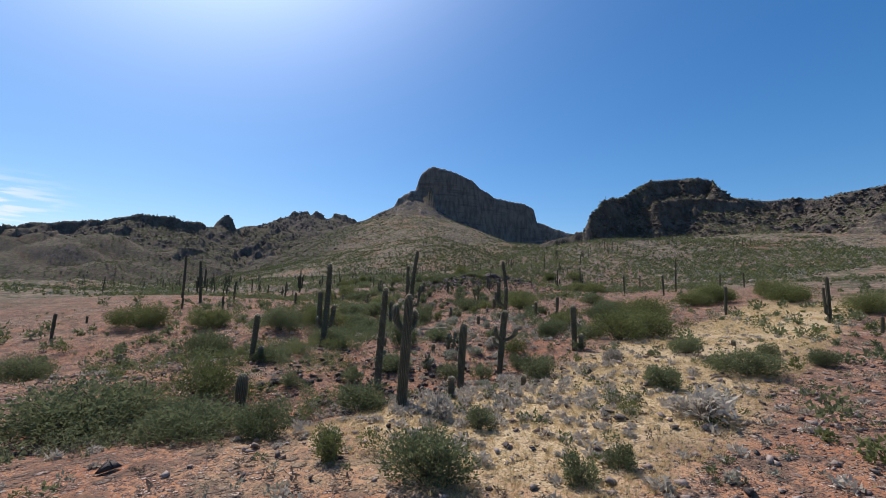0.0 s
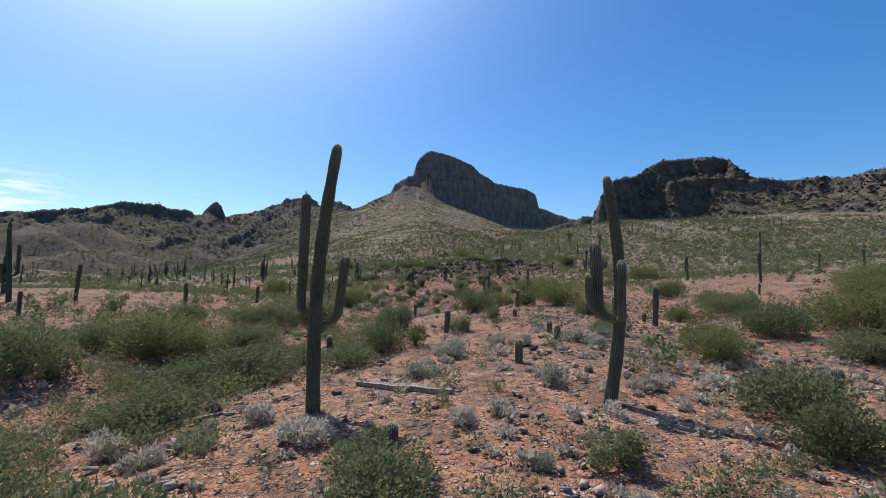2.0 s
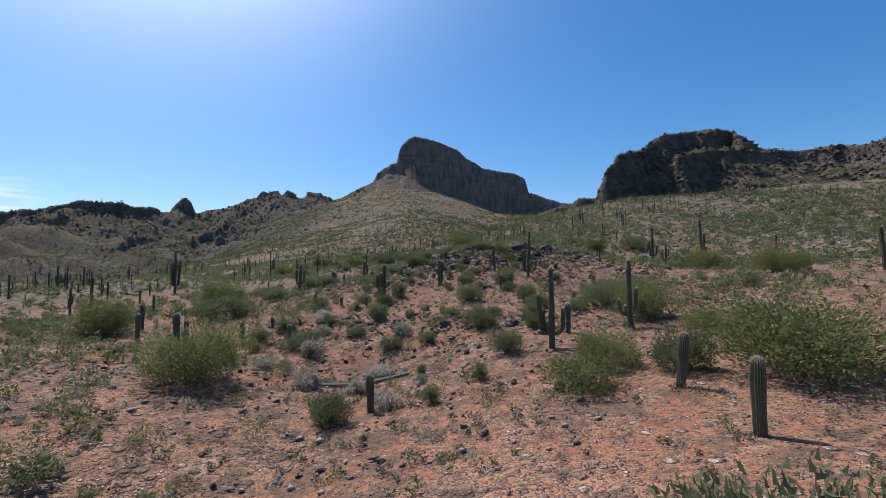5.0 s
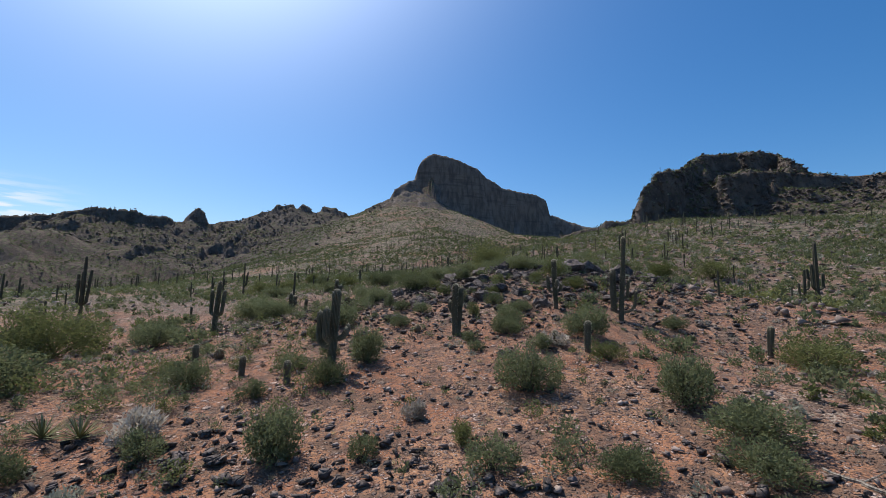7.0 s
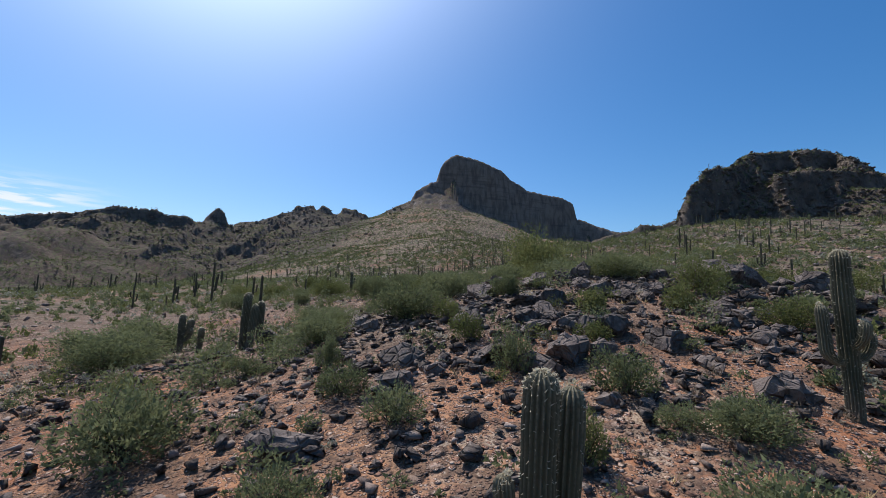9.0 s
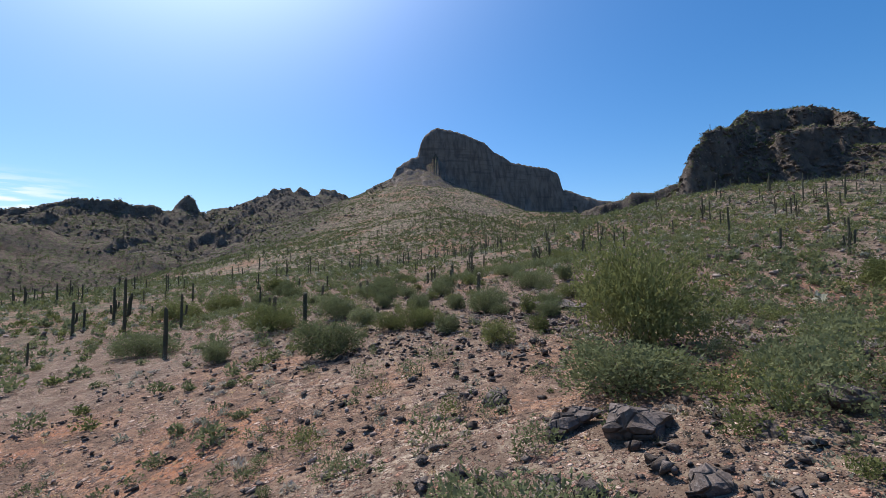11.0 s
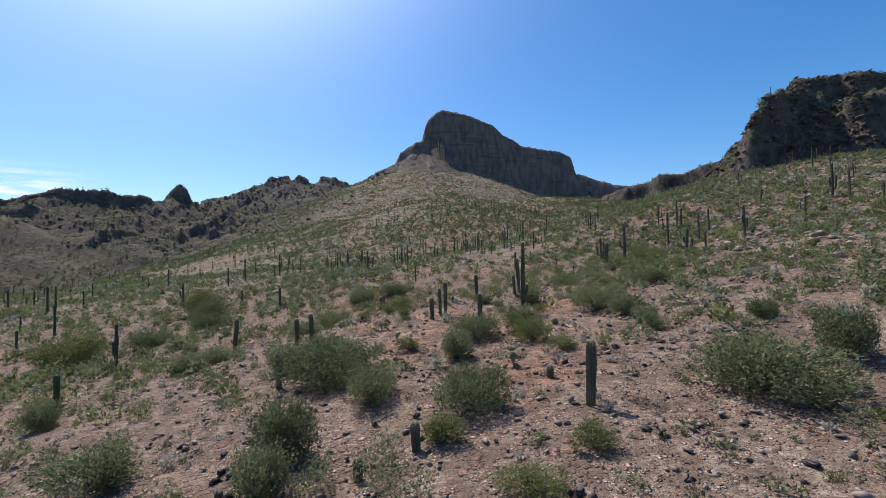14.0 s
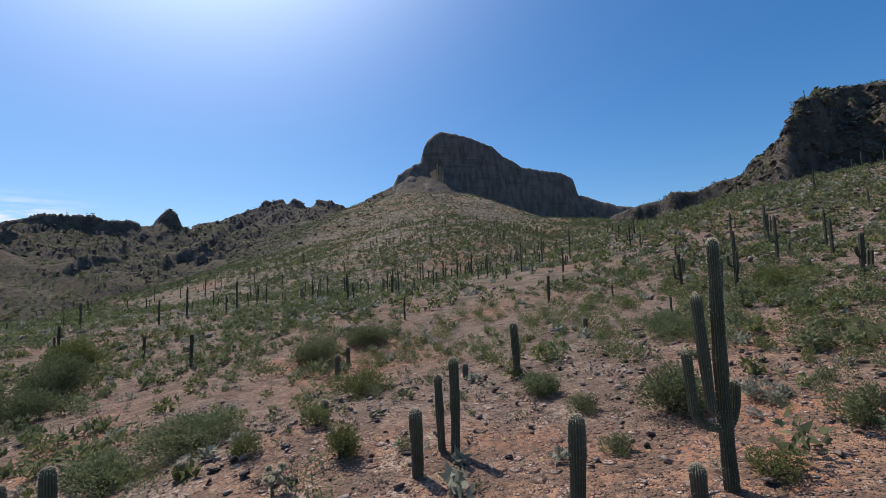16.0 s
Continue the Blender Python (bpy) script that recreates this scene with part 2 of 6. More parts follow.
def leaf_material(name, dark, light, through=0.35):
    """Thin leaves that let some light through; every leaf and every plant has its own shade."""
    n = Nodes(name)
    n.pos()
    info = n.add("ShaderNodeObjectInfo")
    leaf = n.place.outputs["Random Per Island"]
    shade = n.times(n.times(leaf, 0.45), n.times(info.outputs["Random"], 0.55), "ADD")
    color = n.mix(shade, dark, light)
    d = n.add("ShaderNodeBsdfPrincipled", Roughness=0.85)
    d.inputs["Specular IOR Level"].default_value = 0.08
    n.put(d.inputs["Base Color"], color)
    t = n.add("ShaderNodeBsdfTranslucent")
    n.put(t.inputs["Color"], color)
    m = n.add("ShaderNodeMixShader")
    m.inputs[0].default_value = through
    n.tree.links.new(d.outputs[0], m.inputs[1])
    n.tree.links.new(t.outputs[0], m.inputs[2])
    o = n.add("ShaderNodeOutputMaterial")
    n.tree.links.new(m.outputs[0], o.inputs[0])
    return n.mat


def bark_material(name, a, b):
    n = Nodes(name)
    p = n.pos()
    color = n.mix(n.ramp(n.noise(n.scaled(p, 1, 1, 0.25), 14.0, 6, 0.65), 0.35, 0.65), a, b)
    return n.finish(color, 0.9, n.bump(n.noise(n.scaled(p, 1, 1, 0.2), 25.0, 4), 0.6, 0.02), 0.2)


def cactus_material(name, green, pale, base_brown, ridges=0.0):
    """Waxy ribbed skin, corky brown near the foot, with spotted scars."""
    n = Nodes(name)
    p = n.pos()
    info = n.add("ShaderNodeObjectInfo")
    a = n.noise(p, 1.1, 5, 0.6)
    b = n.noise(p, 9.0, 5, 0.6)
    color = n.mix(n.ramp(a, 0.35, 0.7), green, pale)
    color = n.mix(n.times(info.outputs["Random"], 0.35), color, base_brown)
    color = n.mix(n.ramp(b, 0.60, 0.72, 0.0, 0.55), color, base_brown)
    tex = n.add("ShaderNodeTexCoord")
    sep = n.add("ShaderNodeSeparateXYZ")
    n.put(sep.inputs[0], tex.outputs["Object"])
    foot = n.times(n.ramp(sep.outputs[2], 0.2, 1.5, 1.0, 0.0), n.ramp(a, 0.35, 0.6))
    color = n.mix(n.times(foot, 0.75), color, base_brown)
    # pale areoles and spines on the ridges; rib shading is put into this colour
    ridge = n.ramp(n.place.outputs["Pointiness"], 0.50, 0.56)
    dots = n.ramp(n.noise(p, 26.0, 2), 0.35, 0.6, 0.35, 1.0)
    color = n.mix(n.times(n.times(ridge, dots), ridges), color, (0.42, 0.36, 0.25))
    return n.finish(color, 0.7, n.bump(b, 0.35, 0.02), 0.25)


SOIL = soil_material()
ROCK = rock_material()
STONE = stone_material()
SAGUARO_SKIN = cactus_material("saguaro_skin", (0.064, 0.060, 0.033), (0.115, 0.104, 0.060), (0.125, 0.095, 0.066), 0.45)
FAR_SKIN = cactus_material("far_saguaro_skin", (0.050, 0.048, 0.028), (0.085, 0.078, 0.046), (0.095, 0.075, 0.052))
SPINE = leaf_material("cactus_spines", (0.48, 0.42, 0.31), (0.74, 0.67, 0.52), 0.5)
CREOSOTE_LEAF = leaf_material("creosote_leaf", (0.092, 0.106, 0.050), (0.205, 0.220, 0.112), 0.42)
PALO_LEAF = leaf_material("palo_verde_twig", (0.095, 0.108, 0.038), (0.215, 0.222, 0.088), 0.42)
SAGE_LEAF = leaf_material("grey_green_leaf", (0.16, 0.165, 0.115), (0.39, 0.38, 0.29), 0.35)
BROWN_TWIG = leaf_material("dry_brown_twig", (0.10, 0.075, 0.055), (0.25, 0.195, 0.145), 0.25)
DRY_TWIG = leaf_material("dry_grey_twig", (0.25, 0.21, 0.165), (0.58, 0.51, 0.42), 0.35)
STRAW = leaf_material("dry_grass_blade", (0.46, 0.33, 0.165), (0.72, 0.57, 0.34), 0.55)
STEM = bark_material("shrub_stem", (0.060, 0.048, 0.036), (0.14, 0.115, 0.088))
GREEN_BARK = bark_material("green_bark", (0.085, 0.092, 0.042), (0.155, 0.150, 0.080))
DEAD_WOOD = bark_material("weathered_wood", (0.16, 0.13, 0.10), (0.36, 0.31, 0.25))
PRICKLY_SKIN = cactus_material("prickly_pear_pad", (0.090, 0.108, 0.055), (0.165, 0.180, 0.105), (0.17, 0.13, 0.08))
BARREL_SKIN = cactus_material("barrel_cactus_skin", (0.15, 0.115, 0.062), (0.24, 0.175, 0.095), (0.21, 0.115, 0.065))
AGAVE_LEAF = leaf_material("agave_leaf", (0.135, 0.145, 0.068), (0.31, 0.30, 0.155), 0.25)


# ---- the lie of the land ----
GRID = np.random.RandomState(7).rand(256, 256)


def value_noise(x, y):
    """Smooth noise from -1 to 1, one hump a unit."""
    xi, yi = np.floor(x).astype(int), np.floor(y).astype(int)
    u, v = x - xi, y - yi
    u, v = u * u * u * (u * (u * 6 - 15) + 10), v * v * v * (v * (v * 6 - 15) + 10)
    a, b = GRID[xi % 256, yi % 256], GRID[(xi + 1) % 256, yi % 256]
    c, d = GRID[xi % 256, (yi + 1) % 256], GRID[(xi + 1) % 256, (yi + 1) % 256]
    return 2 * (a * (1 - u) * (1 - v) + b * u * (1 - v) + c * (1 - u) * v + d * u * v) - 1


def fractal(x, y, scale, octaves=4, gain=0.5):
    total, amp = 0.0, 1.0
    for k in range(octaves):
        f = 2.0 ** k / scale
        total = total + amp * value_noise(x * f + 17.3 * k, y * f - 9.1 * k)
        amp *= gain
    return total


# swells and hollows on the fan: rows go up the slope, columns to the right
NEAR_X, NEAR_Y = (-45, -15, 15, 45), (0, 35, 70, 105, 140, 175, 210, 245)
NEAR_SWELL = [(-0.1, -1.3, -2.4, -1.4), (-5.7, -1.1, -0.8, -2.9), (2.7, -3.1, -1.7, -1), (-1.1, -2.8, -3.6, -0.6), (-2.4, -2, 1.8, -2.7), (-0.8, -2.4, 0.7, -6), (-3.5, -0.9, -1.1, 3.9), (-1.1, -1.1, -2.4, -2.5)]
MID_X, MID_Y = (-190, -95, 95, 170), (110, 210, 310)
MID_SWELL = [(1.8, -11.8, -8.9, 8.5), (-13.1, -5.3, -8.7, -5.5), (-14.1, 3.5, 16.5, -5)]
FAR_X, FAR_Y = (-420, -230, -70, 60, 190), (330, 450, 580)
FAR_SWELL = [(-51.5, 8.7, -16.7, -12.9, 16.9), (-24, -22, 0, -15.4, 1.8), (-34, -26, -8, 17.9, -14.1)]


# dry washes: the line of the bed, its depth and half width
WASHES = [([(-60, 4), (-38, 12), (-20, 17), (-8, 22), (0, 26), (5, 30.5)], 1.25, 3.4), ([(-70, 22), (-36, 33), (-18, 42), (-9.5, 51), (-6.8, 57), (-7.2, 68), (-6, 80), (-3, 89), (-4, 97)], 1.1, 3.6)]
# small knolls and dips: place, radius, height
KNOLLS = [(8, 143, 8, 0.7), (20, 121, 8, -1.1), (-14, 196, 13, 0.6), (1, 57, 13, 0.4), (-14, 234, 8, -1.0), (-17, 149, 8, -0.7), (1, 190, 8, -0.5), (-12, 103, 8, -0.7), (4, 137, 8, 0.7), (8, 73, 5, 0.8), (-35, 244, 13, -0.6), (-24, 73, 13, 0.6), (20, 74, 5, -0.7), (-10, 213, 5, 0.8), (-19, 183, 5, 0.7), (-32, 202, 5, 0.7), (15, 46, 5, -0.5), (20, 121, 5, -0.8), (-30, 182, 5, -0.5), (4, 58, 5, 0.4)]


def fan(x, y):
    """The bajada: a tilted plane with broad swells, cut by dry washes."""
    z = 6.51 + 0.0234 * x + 0.1133 * y
    for xs, ys, swell, sx, sy in ((NEAR_X, NEAR_Y, NEAR_SWELL, 24, 26), (MID_X, MID_Y, MID_SWELL, 60, 70), (FAR_X, FAR_Y, FAR_SWELL, 110, 90)):
        for cy, row in zip(ys, swell):
            gy = np.exp(-0.5 * ((y - cy) / sy) ** 2)
            for cx, h in zip(xs, row):
                z = z + h * gy * np.exp(-0.5 * ((x - cx) / sx) ** 2)
    for line, depth, width in WASHES:
        d = np.full(np.shape(x), 1e9)
        for (ax, ay), (bx, by) in zip(line, line[1:]):
            dx, dy = bx - ax, by - ay
            q = np.clip(((x - ax) * dx + (y - ay) * dy) / (dx * dx + dy * dy), 0, 1)
            d = np.minimum(d, np.hypot(x - ax - q * dx, y - ay - q * dy))
        d = d * (1 + 0.25 * value_noise(x / 5, y / 5))
        z = z - depth * np.exp(-0.5 * (d / width) ** 2)
    for cx, cy, radius, h in KNOLLS:
        z = z + h * np.exp(-0.5 * ((x - cx) ** 2 + (y - cy) ** 2) / radius ** 2)
    return z


# crest lines of the mountains: x, y, height
LEFT_RIDGE = [(-760, 520, 60), (-600, 560, 76), (-563, 625, 94), (-508, 640, 101), (-488, 650, 110), (-452, 660, 113), (-441, 680, 118), (-402, 700, 111), (-395, 715, 106), (-350, 730, 104), (-363, 780, 111), (-335, 815, 133), (-297, 825, 146), (-228, 835, 150), (-186, 825, 148), (-163, 820, 139)]
KNOB = [(-384, 726, 119), (-378, 726, 125), (-370, 726, 126), (-361, 726, 121)]
BLOCKS = [(-294, 828, 155), (-267, 830, 157)]
BLOCKS_2 = [(-252, 835, 157), (-240, 835, 157)]
BLOCKS_3 = [(-214, 830, 156), (-190, 826, 152)]
PEAK_FLANK = [(-163, 820, 140), (-137, 825, 150), (-124, 830, 155), (-101, 836, 171), (-90, 841, 191), (-69, 848, 206), (-59, 852, 210)]
PEAK = [(-53, 861, 240), (-49, 863, 249), (-38, 866, 260), (-28, 869, 266), (-10, 872, 263), (22, 878, 256), (54, 885, 241), (70, 890, 228), (92, 895, 217), (103, 898, 210), (136, 905, 205), (170, 915, 202), (186, 920, 196)]
PEAK_TAIL = [(200, 918, 166), (221, 915, 155), (258, 905, 142), (290, 900, 137), (345, 890, 142), (420, 870, 150)]
TALUS = [(-163, 800, 134), (-74, 704, 131), (-24, 668, 122), (6, 680, 122), (38, 700, 116), (60, 722, 109), (96, 760, 104), (140, 775, 94), (185, 770, 84)]
TALUS_NOSE = [(-24, 668, 122), (-22, 625, 94), (-12, 550, 77), (-6, 490, 61)]
HILL_FRONT = [(123, 365, 73), (125, 367, 78), (133, 373, 84), (138, 378, 92), (147, 380, 95), (169, 402, 101)]
HILL_TOP = [(169, 402, 101), (185, 421, 113), (207, 450, 125), (229, 478, 139), (257, 485, 143), (297, 490, 147), (306, 490, 144), (285, 452, 126)]
HILL_SHOULDER = [(196, 398, 97), (225, 412, 105), (290, 420, 106)]
HILL_BACK = [(285, 452, 127), (303, 450, 116), (332, 446, 112), (347, 430, 111), (356, 415, 108), (365, 400, 109), (377, 385, 110), (392, 370, 114), (440, 330, 122), (520, 260, 120), (600, 160, 95)]
SECOND_RIDGE = [(128, 575, 76), (144, 562, 81), (161, 556, 84), (168, 550, 90), (186, 545, 89), (199, 540, 95), (227, 530, 99), (280, 500, 108)]
# crest, height of the cliff, its width, slope below it, roughness, height of the broken blocks
CRESTS = [(LEFT_RIDGE, 15, 9, 0.44, 9, 2.2), (KNOB, 18, 9, 0.7, 2, 0), (BLOCKS, 9, 6, 0.8, 2, 0), (BLOCKS_2, 8, 6, 0.8, 2, 0), (BLOCKS_3, 8, 6, 0.8, 2, 0), (PEAK_FLANK, 20, 14, 0.58, 7, 2.0), (PEAK, 98, 26, 0.62, 6, 0.45), (PEAK_TAIL, 42, 20, 0.55, 7, 1.4), (TALUS, 0, 1, 0.46, 3, 0), (TALUS_NOSE, 0, 1, 0.30, 2, 0), (HILL_FRONT, 32, 9, 0.62, 7, 0.8), (HILL_TOP, 14, 7, 1.0, 7, 1.5), (HILL_SHOULDER, 22, 8, 0.58, 9, 1.8), (HILL_BACK, 10, 8, 0.52, 10, 2.0), (SECOND_RIDGE, 16, 10, 0.5, 5, 1.2)]


def crest_height(x, y, crest, cliff, width, slope, rough, jag):
    """Height of one mountain: its crest line, a cliff below it and a slope of rubble at the foot."""
    warp = rough * (fractal(x, y, 34.0, 4, 0.55) + 0.5 * np.abs(fractal(x + 91, y, 12.0, 3, 0.6)))
    # jointed blocks on the face, and ribs of rock that stand out of the slope below
    block = jag * (1.5 * np.round(2.2 * fractal(x, y, 12.0, 2)) / 2.2 + 0.8 * np.round(2.0 * fractal(x + 50, y - 20, 5.0, 2)) / 2.0)
    rib = jag * (5.0 if slope < 0.5 else 0.0) * np.clip(3.0 * (fractal(x - 70, y * 0.8, 38.0, 3) - 0.18), 0, 1)
    top = np.full(x.shape, -1e9)
    for (ax, ay, az), (bx, by, bz) in zip(crest, crest[1:]):
        dx, dy = bx - ax, by - ay
        s = np.clip(((x - ax) * dx + (y - ay) * dy) / (dx * dx + dy * dy), 0, 1)
        d = np.hypot(x - ax - s * dx, y - ay - s * dy)
        d = np.maximum(d + warp * np.clip(d / (width + 4), 0, 1), 0)
        k = np.clip(d / width, 0, 1)
        drop = cliff * (0.25 * k + 0.75 * k * k * (3 - 2 * k)) + slope * np.maximum(d - 0.6 * width, 0)
        if jag:
            drop = drop - block * np.clip(d / 5, 0, 1) * np.clip(3.2 - d / width, 0.12, 1) - rib * np.clip(d / 14 - 0.4, 0, 1)
        top = np.maximum(top, az + s * (bz - az) - drop)
    return top


def mountains(x, y):
    top = np.full(x.shape, -1e9)
    for crest in CRESTS:
        top = np.maximum(top, crest_height(x, y, *crest))
    return top


def land(x, y):
    """Height of the ground at x, y (arrays)."""
    x, y = np.asarray(x, float), np.asarray(y, float)
    z = fan(x, y)
    z = z + 1.3 * np.exp(-0.5 * ((x - 21) / 11) ** 2 - 0.5 * ((y - 149) / 7) ** 2)  # rocky brow
    away = np.clip((np.hypot(np.maximum(np.abs(x) - 300, 0), np.maximum(y - 500, 0)) - 200) / 900, 0, 1)
    z = z * (1 - away) + 40 * away
    m = mountains(x, y)
    k = 4.0
    z = np.maximum(z, m) + k * 0.25 * np.maximum(1 - np.abs(z - m) / k, 0) ** 2
    z = z + 0.16 * fractal(x, y, 7.0, 4, 0.55) * np.clip(1.2 - y / 900, 0.3, 1)
    return z + (1.1 + 1.6 * np.clip((-150 - x) / 80, 0, 1)) * fractal(x, y, 26.0, 5, 0.6) * np.clip((np.hypot(x * 0.9, np.maximum(y - 90, 0)) - 120) / 160, 0, 1)


def sheet(name, xs, ys, lower=None):
    """A height field over the lattice xs, ys."""
    gx, gy = np.meshgrid(xs, ys)
    gz = land(gx, gy)
    if lower is not None:
        gz = gz - lower(gx, gy)
    nx, ny = len(xs), len(ys)
    me = bpy.data.meshes.new(name)
    verts = np.stack([gx, gy, gz], -1).reshape(-1, 3)
    i = (np.arange(ny - 1)[:, None] * nx + np.arange(nx - 1)[None, :]).ravel()
    faces = np.stack([i, i + 1, i + nx + 1, i + nx], 1)
    me.vertices.add(len(verts))
    me.vertices.foreach_set("co", verts.ravel())
    me.loops.add(faces.size)
    me.loops.foreach_set("vertex_index", faces.ravel())
    me.polygons.add(len(faces))
    me.polygons.foreach_set("loop_start", np.arange(len(faces)) * 4)
    me.polygons.foreach_set("loop_total", np.full(len(faces), 4))
    me.polygons.foreach_set("use_smooth", np.ones(len(faces), bool))
    me.update()
    me.validate()
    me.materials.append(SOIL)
    return new(name, me)


def spread(start, step, growth, end):
    """Offsets from start to end whose steps grow."""
    out, at = [], start
    while at < end:
        at += step
        out.append(min(at, end))
        step *= growth
    return out


half = spread(30, 0.65, 1.06, 2600)
xs = np.array([-v for v in reversed(half)] + list(np.linspace(-30, 30, 101)) + half)
ys = np.array([-v for v in reversed(spread(12, 0.9, 1.15, 1500))] + list(np.linspace(-12, 250, 400)) + spread(250, 0.8, 1.024, 2600))
PATCHES = {
    "mountain_1": (-640, 40, 560, 880, 2.6, "rugged dark brown mountain ridge with blocky crest and scrub slopes"),
    "mountain_2": (-210, 300, 560, 960, 2.3, "steep dark rock butte with sheer cliffs above rubble slope"),
    "mountain_3": (70, 470, 250, 600, 1.35, "craggy dark volcanic hill with cliffs and green scrub"),
}


def inside(gx, gy):
    drop = np.zeros(gx.shape)
    for x0, x1, y0, y1, step, label in PATCHES.values():
        edge = np.minimum(np.minimum(gx - x0, x1 - gx), np.minimum(gy - y0, y1 - gy))
        drop = np.maximum(drop, np.clip((edge - 14) / 30, 0, 1))
    return drop * 9


tagged(sheet("ground", xs, ys, inside), "reddish stony desert ground with gravel and dry grass", "ground", kind="structure")
for name, (x0, x1, y0, y1, step, label) in PATCHES.items():
    def skirt(gx, gy, b=(x0, x1, y0, y1)):
        edge = np.minimum(np.minimum(gx - b[0], b[1] - gx), np.minimum(gy - b[2], b[3] - gy))
        return np.clip(1 - edge / 10, 0, 1) * 6
    tagged(sheet(name, np.arange(x0, x1 + step, step), np.arange(y0, y1 + step, step), skirt), label, "mountain", kind="structure")


# ---- builders for plants and rocks ----
def ground_z(x, y):
    return float(land(np.array([x]), np.array([y]))[0])


class Geo:
    """Collects the faces of one mesh."""

    def __init__(self):
        self.v, self.f = [], []

    def add(self, verts, faces):
        base = len(self.v)
        self.v.extend(verts)
        self.f.extend(tuple(i + base for i in f) for f in faces)

    def tri(self, a, b, c):
        base = len(self.v)
        self.v.extend((a, b, c))
        self.f.append((base, base + 1, base + 2))

    def mesh(self, name, material, smooth=False):
        me = bpy.data.meshes.new(name)
        me.from_pydata(self.v, [], self.f)
        me.materials.append(material)
        if smooth:
            me.polygons.foreach_set("use_smooth", np.ones(len(me.polygons), bool))
        return me


def part(name, geo, material, parent, label="", smooth=False):
    ob = new(name, geo.mesh(name, material, smooth))
    ob.parent = parent
    return tagged(ob, label)


def at(x, y, turn=0.0, scale=(1, 1, 1), sink=0.05):
    return Matrix.Translation((x, y, ground_z(x, y) - sink)) @ Matrix.Rotation(turn, 4, "Z") @ Matrix.Diagonal((*scale, 1))


def frame_of(d):
    """Two axes square to the direction d."""
    d = d.normalized()
    side = Vector((1, 0, 0)) if abs(d.x) < 0.8 else Vector((0, 1, 0))
    u = d.cross(side).normalized()
    return u, d.cross(u)


def ribbed(geo, path, radii, ribs, depth=0.17, closed=True):
    """A fluted stem along path; the ribs are ridges of the cross section."""
    n = ribs * 2 if depth else ribs
    rings = []
    u = None
    for i, p in enumerate(path):
        d = path[min(i + 1, len(path) - 1)] - path[max(i - 1, 0)]
        if u is None:
            u, w = frame_of(d)
        else:
            d = d.normalized()
            u = (u - d * u.dot(d)).normalized()
            w = d.cross(u)
        ring = []
        for k in range(n):
            r = radii[i] * (1 - depth * (k % 2)) if depth else radii[i]
            a = math.tau * k / n
            ring.append(p + u * (r * math.cos(a)) + w * (r * math.sin(a)))
        rings.append(ring)
    verts = [tuple(v) for ring in rings for v in ring]
    faces = []
    for i in range(len(rings) - 1):
        for k in range(n):
            faces.append((i * n + k, i * n + (k + 1) % n, (i + 1) * n + (k + 1) % n, (i + 1) * n + k))
    if closed:
        faces.append(tuple(range((len(rings) - 1) * n, len(rings) * n)))
    geo.add(verts, faces)


def domed(path, radius, foot=0.82, waist=1.0):
    """Radii for a stem that narrows at the foot and ends in a dome; adds the dome's points to path."""
    n = len(path)
    radii = [radius * (foot + (1 - foot) * min(1, 1.6 * i / max(n - 1, 1))) * (1 + 0.05 * math.sin(i * 1.7) * waist) for i in range(n)]
    tip = (path[-1] - path[-2]).normalized()
    end, r = path[-1], radii[-1]
    for a in (25, 48, 68, 84):
        path.append(end + tip * (r * 1.15 * math.sin(radians(a))))
        radii.append(r * math.cos(radians(a)))
    return radii


def spines_on(geo, path, radii, ribs, rnd, step, length):
    """Tufts of spines along the ribs, thick on the crown."""
    total = sum((b - a).length for a, b in zip(path, path[1:]))
    u, w = frame_of(path[1] - path[0])
    for i in range(len(path) - 1):
        a, b = path[i], path[i + 1]
        count = max(1, int((b - a).length / step))
        crown = i >= len(path) - 5
        for k in range(ribs):
            ang = math.tau * (2 * k) / (2 * ribs)
            way = u * math.cos(ang) + w * math.sin(ang)
            for j in range(count):
                s = (j + rnd.random()) / count
                p = a.lerp(b, s) + way * (radii[i] * (1 - s) + radii[i + 1] * s)
                for _ in range(5 if crown else 1):
                    out = (way + Vector((rnd.uniform(-0.7, 0.7), rnd.uniform(-0.7, 0.7), rnd.uniform(-0.5, 0.9)))).normalized() * length * rnd.uniform(0.6, 1.2)
                    side = out.cross(Vector((rnd.random(), rnd.random(), 0.3))).normalized() * 0.006
                    geo.tri(tuple(p - side), tuple(p + side), tuple(p + out))


def trunk_path(height, lean, bend, rnd, step, phase=None):
    n = max(4, int(height / step))
    ph = rnd.uniform(0, 6) if phase is None else phase
    return [Vector((lean[0] * height * s + bend * math.sin(3 * s + ph) * height * 0.02 - bend * math.sin(ph) * height * 0.02, lean[1] * height * s, height * s)) for s in (i / n for i in range(n + 1))]


